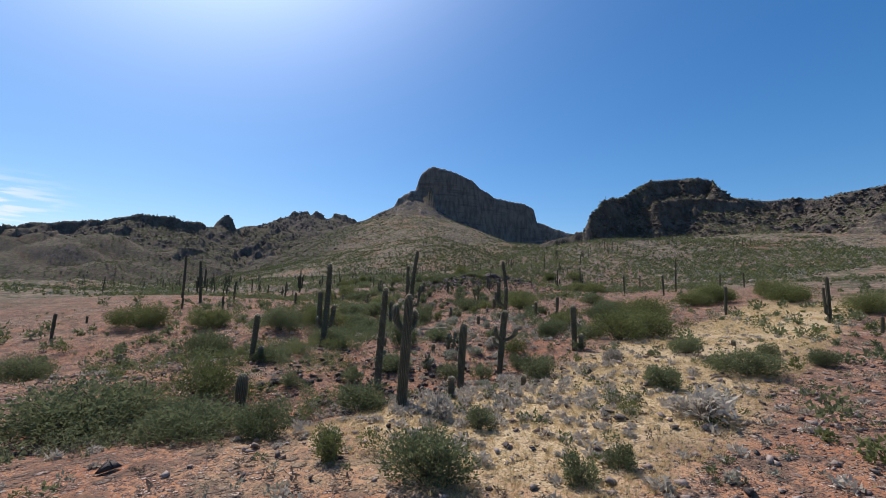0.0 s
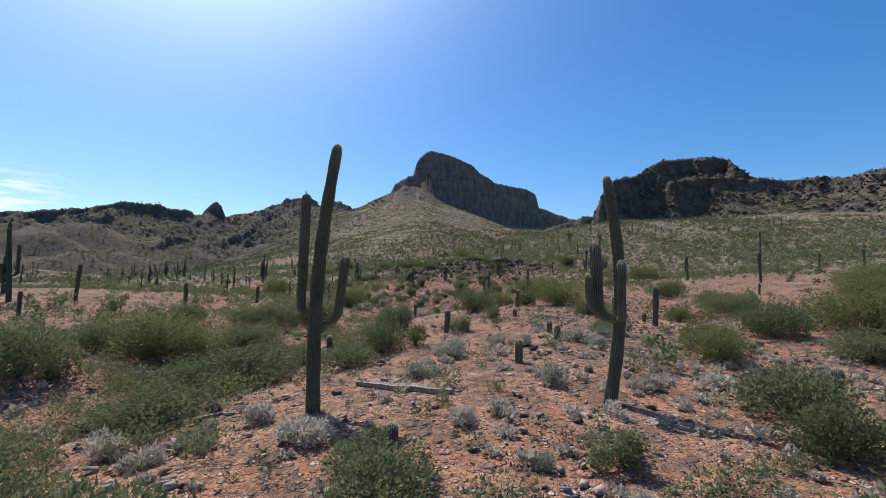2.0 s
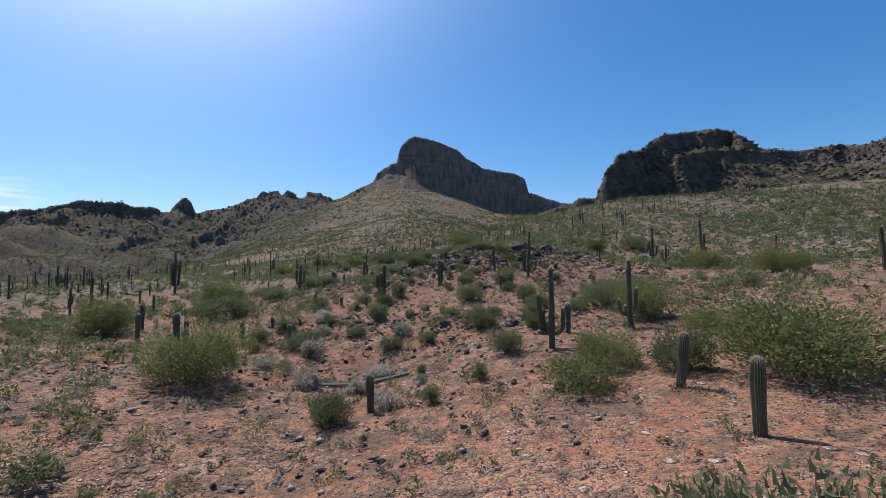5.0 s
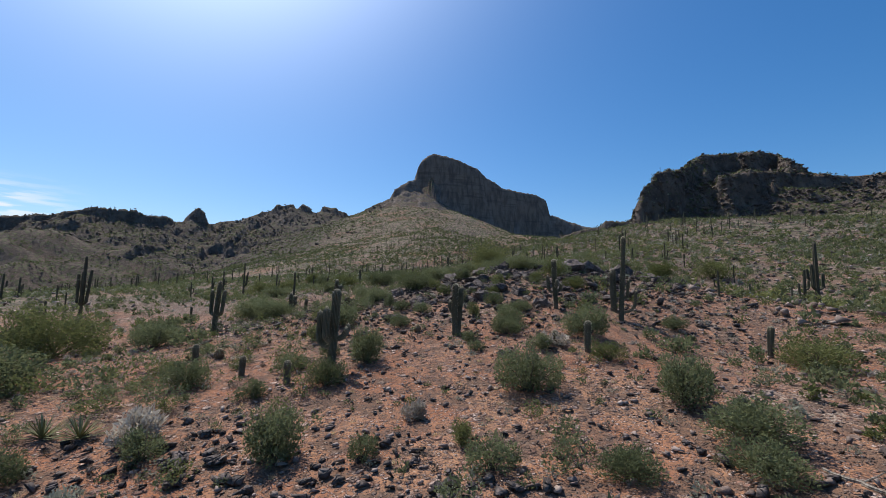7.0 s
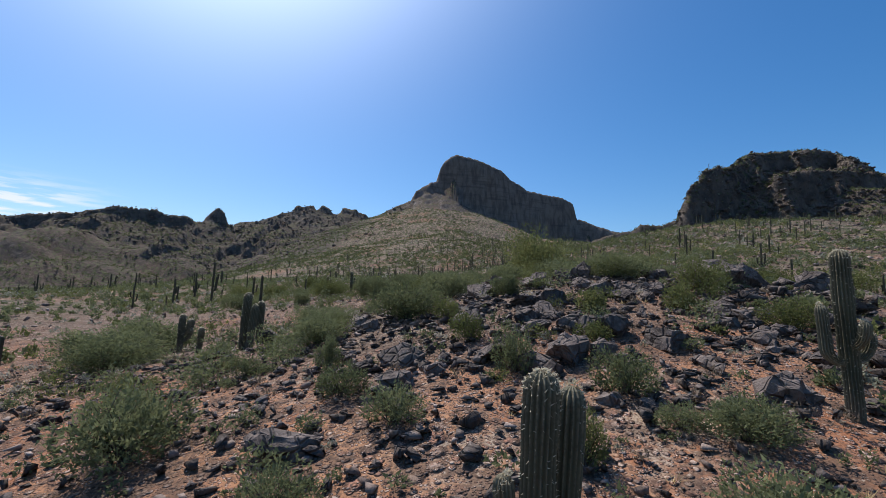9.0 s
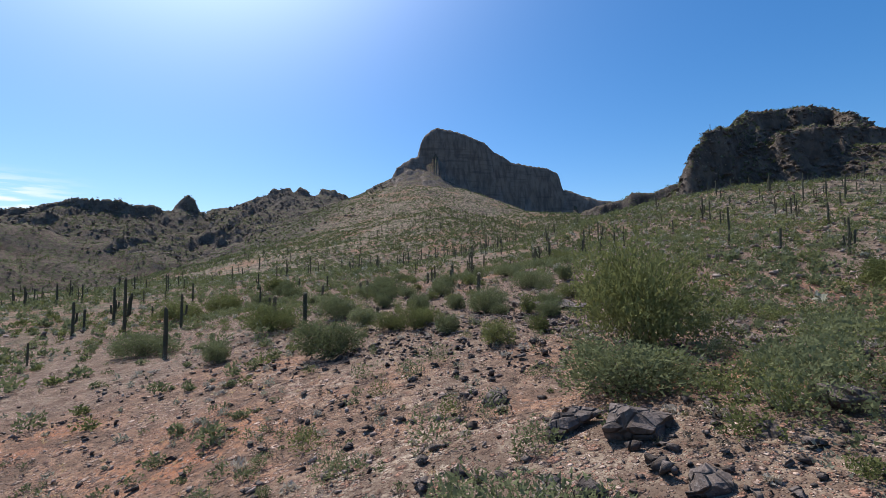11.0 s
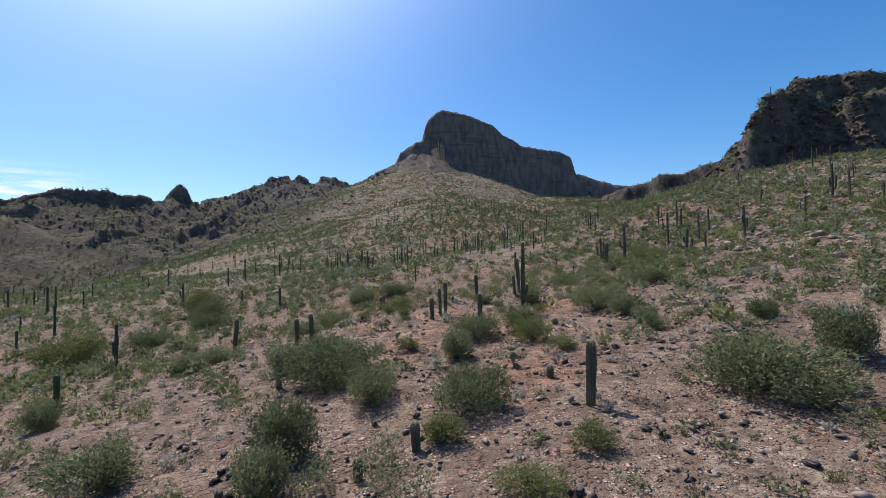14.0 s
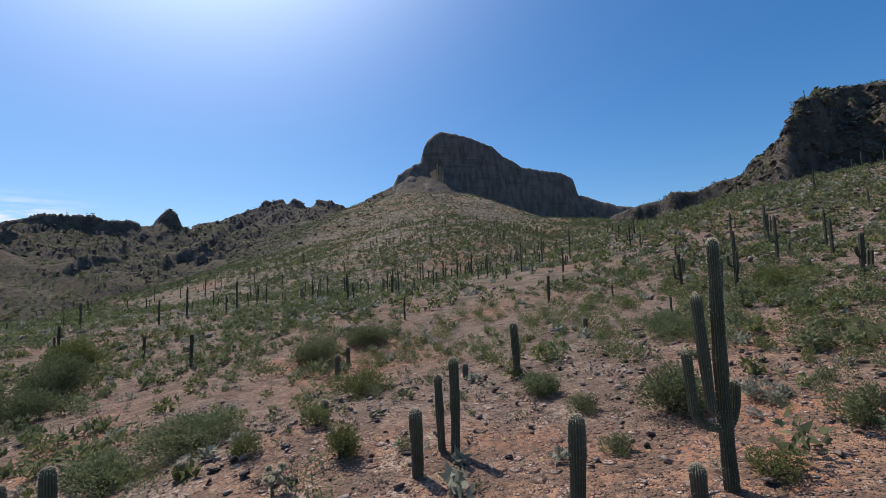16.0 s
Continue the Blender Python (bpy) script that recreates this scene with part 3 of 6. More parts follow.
def arm_path(start, way, reach, rise, step, droop=0.0):
    """Out from the trunk, round the elbow and up."""
    pts = [start]
    if rise < 0.95:
        for s in (0.2, 0.4, 0.6, 0.8, 1.0):
            pts.append(start + way * (reach * math.sin(s * 1.5)) + Vector((0, 0, rise * (0.35 * s + 0.65 * s * s))))
        return pts
    bend = min(reach, 0.9 * rise) if rise > 0 else reach
    flat = max(reach - bend, 0.05)
    pts.append(start + way * flat + Vector((0, 0, -droop)))
    c = pts[-1]
    for a in (25, 50, 72, 90):
        pts.append(c + way * (bend * math.sin(radians(a))) + Vector((0, 0, bend * (1 - math.cos(radians(a))) * 0.8)))
    top = pts[-1]
    left = max(rise - bend * 0.8, 0.1)
    n = max(2, int(left / step))
    for i in range(1, n + 1):
        pts.append(top + Vector((0, 0, left * i / n)) + way * (0.05 * left * (i / n)))
    return pts


def saguaro(x, y, height, radius=0.0, arms=(), lean=(0.0, 0.0), bend=0.5, near=True, label="", seed=0, phase=None):
    """A saguaro: fluted trunk and arms. arms: height of the joint, direction in degrees, reach, rise, thickness."""
    rnd = random.Random(seed * 77 + int(x * 13) + int(y * 7))
    radius = radius or (0.15 if near else 0.11) + 0.02 * min(height, 5.5)
    ribs, step = (18, 0.32) if near else (9, 0.8)
    thing = new("saguaro")
    geo = Geo()
    path = trunk_path(height - radius, lean, bend, rnd, step, phase)
    shaft = list(path)
    radii = domed(path, radius)
    if height > 4.4:  # old stems narrow towards the tip
        radii = [r * (1.12 - 0.42 * min(i / len(shaft), 1.0)) for i, r in enumerate(radii)]
    ribbed(geo, path, radii, ribs)
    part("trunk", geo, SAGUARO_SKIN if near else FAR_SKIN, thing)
    fuzz = Geo()
    if near:
        spines_on(fuzz, path, radii, ribs, rnd, 0.12, 0.05)
    for joint, heading, reach, rise, thick in arms:
        way = Vector((math.sin(radians(heading)), math.cos(radians(heading)), 0))
        s = min(len(shaft) - 2, int(joint / height * len(shaft)))
        start = shaft[s] + way * radius * 0.5
        g = Geo()
        p = [q + Vector((lean[0], lean[1], 0)) * (q.z - start.z) for q in arm_path(start, way, reach, rise, step, 0.05 * reach)]
        r = domed(p, radius * thick, 0.72)
        ribbed(g, p, r, max(ribs - 3, 7))
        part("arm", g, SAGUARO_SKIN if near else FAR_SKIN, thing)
        if near:
            spines_on(fuzz, p, r, ribs - 3, rnd, 0.2, 0.05)
    if near:
        tagged(part("spine_cover", fuzz, SPINE, thing, "pale straw-coloured spines"), kind="stuff")
    thing.matrix_basis = at(x, y, 0.0)
    kind = "tall branched" if len(arms) > 1 else "single-armed" if arms else "short unbranched" if height < 1.8 else "unbranched"
    return tagged(thing, label or f"{kind} grey-green ribbed saguaro on stony ground", "cactus", "saguaros on the slope")


def barrel(x, y, size):
    """A barrel cactus: squat ribbed globe with reddish spines."""
    rnd = random.Random(int(x * 31 + y * 17))
    thing = new("barrel_cactus")
    g, f = Geo(), Geo()
    path = [Vector((0.04 * s * size, -0.08 * s * size, s * size)) for s in (0.0, 0.12, 0.3, 0.5, 0.7, 0.86, 0.96, 1.0)]
    radii = [size * k for k in (0.26, 0.36, 0.43, 0.45, 0.41, 0.30, 0.16, 0.03)]
    ribbed(g, path, radii, 15, 0.16)
    part("body", g, BARREL_SKIN, thing, smooth=True)
    spines_on(f, path, radii, 15, rnd, 0.06, 0.07)
    tagged(part("spine_cover", f, SPINE, thing, "pale curved spines"), kind="stuff")
    thing.matrix_basis = at(x, y)
    return tagged(thing, "squat barrel cactus with brownish ribs and pale spines", "cactus", "barrel cacti")


def twig_tri(geo, p, way, size, rnd):
    """One narrow leafy twig that points along way."""
    a = (way + Vector((rnd.gauss(0, 0.8), rnd.gauss(0, 0.8), rnd.gauss(0, 0.8)))).normalized() * size
    b = a.cross(Vector((rnd.gauss(0, 1), rnd.gauss(0, 1), rnd.gauss(0, 1)))).normalized() * size * 0.25
    geo.tri(tuple(p - b), tuple(p + b), tuple(p + a))


def shrub_meshes(width, height, stems, leaves, leaf, rnd, upright, lobes):
    """Woody stems and a ragged crown of narrow twigs in several lobes: two meshes of a shrub of that size."""
    wood, green = Geo(), Geo()
    crown = []
    for k in range(lobes):
        ang = math.tau * (k + rnd.uniform(-0.35, 0.35)) / lobes
        out = rnd.uniform(0.12, 0.36)
        tall = rnd.uniform(0.62, 1.0) * (1.15 - (1 - upright) * out * 1.6)
        crown.append((Vector((math.cos(ang) * out * width, math.sin(ang) * out * width, tall * height * 0.52)), rnd.uniform(0.15, 0.24) * width, min(tall, 1.0) * height * 0.48))
    crown.append((Vector((0, 0, height * 0.5)), 0.22 * width, height * 0.45))
    for s in range(stems):
        c, rx, rz = rnd.choice(crown)
        d = Vector((rnd.gauss(0, 1), rnd.gauss(0, 1), abs(rnd.gauss(0, 1)))).normalized()
        tip = c + Vector((d.x * rx, d.y * rx, d.z * rz)) * 0.9
        foot = Vector((rnd.gauss(0, 0.04), rnd.gauss(0, 0.04), 0)) * width
        mid = foot.lerp(tip, 0.5) + Vector((rnd.gauss(0, 1), rnd.gauss(0, 1), rnd.gauss(0, 0.5))) * width * 0.04 + Vector((0, 0, 0.06 * height))
        thick = 0.010 + 0.005 * width * rnd.uniform(0.6, 1.4)
        ribbed(wood, [foot, mid, tip], [thick, thick * 0.6, thick * 0.2], 3, 0, False)
    base = Vector((0, 0, 0.1 * height))
    for _ in range(leaves):
        c, rx, rz = rnd.choice(crown)
        d = Vector((rnd.gauss(0, 1), rnd.gauss(0, 1), rnd.gauss(0, 1))).normalized()
        k = rnd.uniform(0.25, 1.05) ** 0.6 * (1 + 0.25 * noise.noise(d * 2.5 + c))
        p = c + Vector((d.x * rx, d.y * rx, d.z * rz)) * k
        p.z = max(p.z, 0.02 + 0.12 * height * rnd.random())
        twig_tri(green, p, (p - base).normalized() + Vector((0, 0, 0.25)), leaf * rnd.uniform(0.6, 1.3), rnd)
    return wood, green


SHRUBS = {}


def shrub_kinds():
    """Patterns of each kind of shrub, at true size, in a few shapes."""
    rnd = random.Random(5)
    table = (
        # kind, width, height, stems, twigs, twig length, upright, lobes, leaf, wood, shapes
        ("creosote", 1.4, 1.0, 16, 2300, 0.078, 0.7, 5, CREOSOTE_LEAF, STEM, 3),
        ("creosote", 2.6, 1.6, 24, 4300, 0.108, 0.6, 8, CREOSOTE_LEAF, STEM, 4),
        ("creosote", 4.6, 2.4, 30, 7000, 0.145, 0.55, 13, CREOSOTE_LEAF, STEM, 3),
        ("green_shrub", 1.5, 1.1, 18, 2200, 0.078, 0.8, 5, PALO_LEAF, STEM, 3),
        ("green_shrub", 2.9, 1.7, 26, 4200, 0.108, 0.65, 8, PALO_LEAF, STEM, 3),
        ("palo_verde", 6.4, 3.8, 36, 10500, 0.165, 0.5, 16, PALO_LEAF, GREEN_BARK, 3),
        ("brittlebush", 1.2, 0.6, 18, 800, 0.10, 0.7, 4, SAGE_LEAF, DRY_TWIG, 3),
        ("bursage", 1.1, 0.5, 26, 700, 0.11, 0.7, 4, DRY_TWIG, DEAD_WOOD, 3),
        ("dead_shrub", 1.8, 1.0, 60, 420, 0.20, 0.6, 5, DRY_TWIG, DEAD_WOOD, 2),
    )
    for kind, w, h, stems, leaves, leaf, up, lobes, leaf_mat, wood_mat, shapes in table:
        for _ in range(shapes):
            wood, green = shrub_meshes(w, h, stems, leaves, leaf, rnd, up, lobes)
            SHRUBS.setdefault(kind, []).append((w, h, wood.mesh("wood", wood_mat), green.mesh("foliage", leaf_mat)))


SHRUB_TAGS = {
    "creosote": ("grey-green airy creosote bush with thin dark stems", "bush"),
    "green_shrub": ("fresh green leafy desert shrub on gravel", "bush"),
    "palo_verde": ("wide spreading palo verde with fine green twigs", "tree"),
    "brittlebush": ("low rounded grey-leaved brittlebush on red soil", "bush"),
    "bursage": ("low dry whitish bursage clump on red soil", "bush"),
    "dead_shrub": ("leafless grey shrub of dry tangled twigs", "bush"),
}
PLACED = []


def shrub(kind, x, y, width, height, rnd):
    """One shrub: the pattern nearest in size, stretched a little to fit."""
    shapes = SHRUBS[kind]
    best = min(abs(math.log(s[0] / width)) for s in shapes)
    w, h, wood, green = rnd.choice([s for s in shapes if abs(math.log(s[0] / width)) < best + 0.05])
    thing = new(kind)
    for name, me in (("wood", wood), ("foliage", green)):
        ob = new(name, me)
        ob.parent = thing
        tagged(ob, kind="stuff")
    k = width / w
    thing.matrix_basis = at(x, y, rnd.uniform(0, 6.28), (k, k, min(max(height / h, 0.7 * k), 1.5 * k)), 0.04)
    PLACED.append((x, y, width))
    label, category = SHRUB_TAGS[kind]
    return tagged(thing, label, category, kind.replace("_", " ") + " shrubs")


def hull(rnd, points, size):
    """An angular stone: the hull of random points."""
    bm = bmesh.new()
    for _ in range(points):
        d = Vector((rnd.gauss(0, 1), rnd.gauss(0, 1), rnd.gauss(0, 1))).normalized()
        bm.verts.new((d.x * size[0] * rnd.uniform(0.8, 1), d.y * size[1] * rnd.uniform(0.8, 1), d.z * size[2] * rnd.uniform(0.8, 1)))
    bmesh.ops.convex_hull(bm, input=bm.verts)
    bmesh.ops.delete(bm, geom=[v for v in bm.verts if not v.link_faces], context="VERTS")
    return bm


def boulder_mesh(rnd, size, cuts=2):
    """A weathered block: a hull with broken faces, split and roughened."""
    bm = hull(rnd, 13, size)
    bmesh.ops.subdivide_edges(bm, edges=bm.edges[:], cuts=cuts, use_grid_fill=True)
    bmesh.ops.triangulate(bm, faces=bm.faces[:])
    big = max(size)
    off = Vector((rnd.uniform(0, 50), rnd.uniform(0, 50), rnd.uniform(0, 50)))
    for v in bm.verts:
        q = v.co / big
        k = noise.fractal(q * 2.2 + off, 0.9, 2.0, 4) * 0.10 + noise.cell(q * 4.0 + off) * 0.035
        v.co += v.co.normalized() * k * big
        v.co.z += 0.02 * big * math.floor(noise.noise(q * 3 + off) * 4)
    me = bpy.data.meshes.new("rock")
    bm.to_mesh(me)
    bm.free()
    me.materials.append(ROCK)
    return me


ROCKS = []


def rock_shapes():
    rnd = random.Random(11)
    for _ in range(9):
        ROCKS.append(boulder_mesh(rnd, (1.0, rnd.uniform(0.6, 0.95), rnd.uniform(0.4, 0.75)), 2))


def rock(x, y, size, rnd, label="", flat=1.0):
    ob = new("rock", rnd.choice(ROCKS))
    k = size * 0.5
    tilt = 0.35 if flat == 1.0 else 0.06
    ob.matrix_basis = Matrix.Translation((x, y, ground_z(x, y) + 0.12 * k * flat)) @ Euler((0.12 * (flat < 1.0) + rnd.uniform(-tilt, tilt), rnd.uniform(-tilt, tilt), rnd.uniform(0, 6.28))).to_matrix().to_4x4() @ Matrix.Diagonal((k, k, k * flat * rnd.uniform(0.75, 1.15), 1))
    return tagged(ob, label or "angular dark brown volcanic rock half sunk in soil", "rock", "rocks on the slope")


def stuff(name, geo, material, label, category, smooth=False):
    return tagged(new(name, geo.mesh(name, material, smooth)), label, category, kind="stuff")


def free(x, y, gap):
    return all((x - a) ** 2 + (y - b) ** 2 > (0.42 * w + gap) ** 2 for a, b, w in PLACED)


def prickly_pear(x, y, size, pads, seed):
    """Stacked flat pads in a clump."""
    rnd = random.Random(seed)
    thing = new("prickly_pear")
    tops = []
    for k in range(pads):
        g = Geo()
        if k < pads // 3 or not tops:
            a = rnd.uniform(0, 6.28)
            base = Vector((math.cos(a), math.sin(a), 0)) * size * rnd.uniform(0, 0.4)
        else:
            base = rnd.choice(tops)
        up = Vector((rnd.gauss(0, 0.45), rnd.gauss(0, 0.45), 1)).normalized()
        u, w = frame_of(up)
        r = rnd.uniform(0.11, 0.17) * (0.7 + 0.3 * size)
        rings = []
        turn = rnd.uniform(0, 6.28)
        u2 = u * math.cos(turn) + w * math.sin(turn)
        w2 = u * -math.sin(turn) + w * math.cos(turn)
        verts, faces = [], []
        for i, s in enumerate((0.0, 0.2, 0.5, 0.8, 0.95)):
            half_w = r * (0.35, 0.75, 1.0, 0.72, 0.3)[i]
            for q in range(8):
                a = math.tau * q / 8
                verts.append(tuple(base + up * (2.3 * r * s) + u2 * half_w * math.cos(a) + w2 * half_w * 0.22 * math.sin(a)))
        for i in range(4):
            faces += [(i * 8 + q, i * 8 + (q + 1) % 8, i * 8 + 8 + (q + 1) % 8, i * 8 + 8 + q) for q in range(8)]
        faces.append(tuple(range(32, 40)))
        g.add(verts, faces)
        part("pad", g, PRICKLY_SKIN, thing, smooth=True)
        tops.append(base + up * 2.1 * r)
    thing.matrix_basis = at(x, y, 0, (1, 1, 1), 0.02)
    PLACED.append((x, y, size))
    return tagged(thing, "clump of flat grey-green prickly pear pads", "cactus", "prickly pears")


def cholla(x, y, size, seed):
    """Jointed spiny branches, pale with dense spines."""
    rnd = random.Random(seed)
    thing = new("cholla")
    wood, fuzz = Geo(), Geo()
    ends = [(Vector((0, 0, 0)), Vector((0, 0, 1)), 0)]
    g = Geo()
    while ends:
        p, d, level = ends.pop()
        length = size * (0.34, 0.24, 0.19, 0.15)[level]
        e = p + d * length
        path = [p, p.lerp(e, 0.5)]
        r = size * (0.045, 0.042, 0.04, 0.036)[level]
        radii = domed(path, r, 0.9)
        ribbed(g, path, radii, 7, 0)
        spines_on(fuzz, path, radii, 9, rnd, 0.03, 0.055)
        if level < 3:
            for _ in range(3 if level else 4):
                ends.append((e - d * length * rnd.uniform(0, 0.4), (d * 0.5 + Vector((rnd.gauss(0, 0.7), rnd.gauss(0, 0.7), rnd.uniform(0.1, 0.7)))).normalized(), level + 1))
    part("branch", g, PRICKLY_SKIN, thing, smooth=True)
    tagged(part("spine_cover", fuzz, SPINE, thing, "dense pale spines"), kind="stuff")
    thing.matrix_basis = at(x, y)
    PLACED.append((x, y, size))
    return tagged(thing, "pale spiny branching cholla cactus on gravel", "cactus", "chollas")


def agave(x, y, size, seed):
    """A rosette of stiff pointed leaves."""
    rnd = random.Random(seed)
    thing = new("agave")
    for k in range(34):
        g = Geo()
        a, up = k * 2.4, rnd.uniform(0.25, 1.25)
        way = Vector((math.cos(a) * math.cos(up), math.sin(a) * math.cos(up), math.sin(up)))
        side = way.cross(Vector((0, 0, 1))).normalized() * 0.035
        keel = way.cross(side).normalized() * 0.012
        q = [way * (size * s) + Vector((0, 0, -0.10 * size * s * s)) for s in (0.03, 0.4, 0.75, 1.0)]
        v = []
        for p, k2 in zip(q[:3], (1.0, 1.0, 0.6)):
            v += [tuple(p - side * k2), tuple(p - keel), tuple(p + side * k2), tuple(p + keel)]
        v.append(tuple(q[3]))
        f = [(i * 4 + j, i * 4 + (j + 1) % 4, i * 4 + 4 + (j + 1) % 4, i * 4 + 4 + j) for i in range(2) for j in range(4)]
        f += [(8 + j, 8 + (j + 1) % 4, 12) for j in range(4)]
        g.add(v, f)
        part("leaf", g, AGAVE_LEAF, thing)
    thing.matrix_basis = at(x, y, 0, (1, 1, 1), -0.03)
    return tagged(thing, "yellow-green rosette agave with stiff pointed leaves", "agave", "agaves")


def log(ax, ay, bx, by, thick, seed, label):
    """A fallen, split saguaro or branch lying on the ground."""
    rnd = random.Random(seed)
    thing = new("fallen_log")
    n = 9
    path = []
    for i in range(n + 1):
        s = i / n
        x, y = ax + (bx - ax) * s, ay + (by - ay) * s
        path.append(Vector((x + rnd.gauss(0, 0.05), y + rnd.gauss(0, 0.05), ground_z(x, y) + thick * 0.55)))
    g = Geo()
    ribbed(g, path, [thick * (0.5 + 0.5 * math.sin(0.5 + 2.2 * i / n)) * rnd.uniform(0.8, 1.1) for i in range(n + 1)], 6, 0.25)
    part("trunk", g, DEAD_WOOD, thing)
    for k in range(3):
        i = rnd.randrange(2, n - 1)
        g = Geo()
        d = Vector((rnd.gauss(0, 1), rnd.gauss(0, 1), 0.35)).normalized()
        ribbed(g, [path[i], path[i] + d * 0.35, path[i] + d * 0.8 + Vector((0, 0, 0.08))], [thick * 0.4, thick * 0.3, thick * 0.1], 5, 0)
        part("branch", g, DEAD_WOOD, thing)
    return tagged(thing, label, "log")


shrub_kinds()
rock_shapes()


# ---- saguaros that stand out: place, height, arms (joint, heading, reach, rise, thickness) ----
saguaro(3.8, 28.9, 4.3, arms=[(2.4, 105, 0.75, 0.7, 0.62), (2.6, -70, 0.42, 0.8, 0.55), (2.2, -110, 0.5, 0.45, 0.5)], radius=0.21, lean=(0.085, 0.01))
saguaro(-0.6, 33.8, 0.6, lean=(-0.013, 0.020))
saguaro(-0.4, 40.9, 0.5, lean=(0.004, -0.005))
saguaro(-2.4, 206.8, 2.2, lean=(0.057, 0.003))
saguaro(0.0, 206.2, 1.0, lean=(0.009, 0.015))
barrel(7.1, 132.6, 0.35)
barrel(7.3, 132.5, 0.35)
saguaro(-6.6, 55.6, 3.5, arms=[(1.7, -90, 0.36, 0.22, 0.6), (1.64, 88, 0.32, 0.19, 0.6)], lean=(0.038, -0.001))
saguaro(6.9, 53.5, 0.8, lean=(0.025, -0.019))
barrel(2.7, 195.4, 0.35)
saguaro(-2.8, 88.4, 1.8, lean=(0.001, -0.009))
saguaro(8.4, 98.0, 1.0, lean=(-0.023, -0.030))
saguaro(9.03, 127.9, 3.8, arms=[(1.41, -90, 0.34, 1.12, 0.65), (1.56, 92, 0.36, 0.52, 0.6), (1.64, 170, 0.3, 0.45, 0.6)], radius=0.2, lean=(-0.031, -0.005))
saguaro(9.6, 97.5, 2.1, lean=(0.006, -0.006))
barrel(5.6, 86.1, 0.56)
saguaro(8.3, 118.2, 1.7, lean=(0.012, -0.027))
barrel(-0.3, 101.4, 0.50)
saguaro(6.8, 119.4, 0.8, lean=(0.008, 0.005))
saguaro(9.9, 84.4, 2.2, lean=(0.16, 0.02))
barrel(-4.6, 100.9, 0.35)
barrel(4.0, 88.1, 0.35)
saguaro(-6.1, 57.0, 1.1, lean=(0.029, -0.017))
saguaro(-6.2, 209.3, 1.9, lean=(0.000, -0.040))
saguaro(-5.3, 57.7, 0.5, lean=(-0.003, -0.044))
saguaro(-5.4, 188.0, 1.0, lean=(-0.025, 0.022))
saguaro(-9.8, 36.4, 6.9, arms=[(1.96, -88, 0.32, 2.74, 0.75), (2.09, 70, 0.35, 1.31, 0.7), (1.96, -110, 0.5, 0.65, 0.6), (1.83, 40, 0.45, 1.63, 0.6)], radius=0.27, lean=(0.045, 0.01))
saguaro(-5.15, 210.5, 2.95, arms=[(0.1, -80, 0.3, 2.3, 0.8)], radius=0.16, lean=(0.018, -0.006))
saguaro(1.05, 189.9, 2.5, lean=(0.021, 0.011))
barrel(-1.3, 123.2, 0.52)
saguaro(1.03, 56.7, 1.4, lean=(0.036, -0.005))
saguaro(7.1, 56.0, 0.7, lean=(-0.005, -0.012))
barrel(9.7, 102.4, 0.58)
saguaro(6.3, 46.7, 0.3, lean=(-0.015, -0.001))
saguaro(-10.5, 44.3, 0.5, lean=(-0.037, -0.022))
barrel(-14.4, 211.4, 0.60)
barrel(2.5, 202.8, 0.50)
saguaro(-11.5, 103.4, 1.65, lean=(0.058, -0.048))
saguaro(13.6, 44.4, 1.2, lean=(0.003, -0.011))
saguaro(-3.05, 43.4, 8.2, arms=[(3.08, -88, 0.3, 3.5, 0.66), (2.92, 86, 0.5, 1.94, 0.6)], radius=0.23, lean=(0.055, 0.0), bend=1.5, phase=3.1)
saguaro(7.5, 94.0, 5.0, arms=[(1.2, -95, 0.5, 2.3, 0.7), (0.96, -60, 0.32, 1.34, 0.65), (1.2, 90, 0.55, 1.44, 0.65), (0.96, -115, 0.85, 0.14, 0.55)], radius=0.2, lean=(-0.01, 0.0))
saguaro(-4.5, 34.8, 0.7, lean=(0.037, -0.015))
saguaro(4.0, 48.5, 1.0, lean=(0.006, -0.013))
saguaro(-10.8, 215.5, 0.7, lean=(0.026, -0.023))
saguaro(0.2, 193.1, 0.6, lean=(0.008, 0.007))
saguaro(5.95, 43.7, 7.1, arms=[(2.75, -88, 0.5, 2.2, 0.85), (2.65, -100, 0.85, 1.25, 0.6), (2.6, -170, 0.12, 1.6, 0.62)], radius=0.21, lean=(0.0, 0.0), bend=2.8, phase=0.1)
barrel(-13.5, 121.7, 0.67)
saguaro(-10.9, 139.2, 2.9, arms=[(0.08, 115, 0.34, 2.16, 0.92)], lean=(0.056, -0.048))
saguaro(1.15, 25.5, 3.7, lean=(0.048, 0.019))
saguaro(0.5, 20.1, 1.0, radius=0.16)
saguaro(-1.6, 18.75, 4.75, arms=[(3.3, -75, 0.46, 0.9, 0.68), (3.45, 40, 0.34, 0.7, 0.55)], radius=0.25, lean=(0.012, 0.02))
saguaro(-17.1, 208.0, 2.2, lean=(-0.03, 0.0))
saguaro(-11.3, 141.7, 2.3, lean=(0.015, -0.004))
barrel(-7.9, 218.4, 0.46)
saguaro(4.4, 23.7, 0.75, radius=0.15)
saguaro(13.8, 97.0, 4.8, arms=[(1.25, -90, 0.55, 1, 0.65), (1.38, 95, 0.26, 1.38, 0.65), (1.25, -40, 0.25, 0.5, 0.6)], radius=0.19, lean=(0.004, -0.004))
saguaro(6.7, 66.0, 0.7, lean=(0.006, -0.018))
saguaro(-14.7, 141.7, 1.4, lean=(0.061, -0.038))
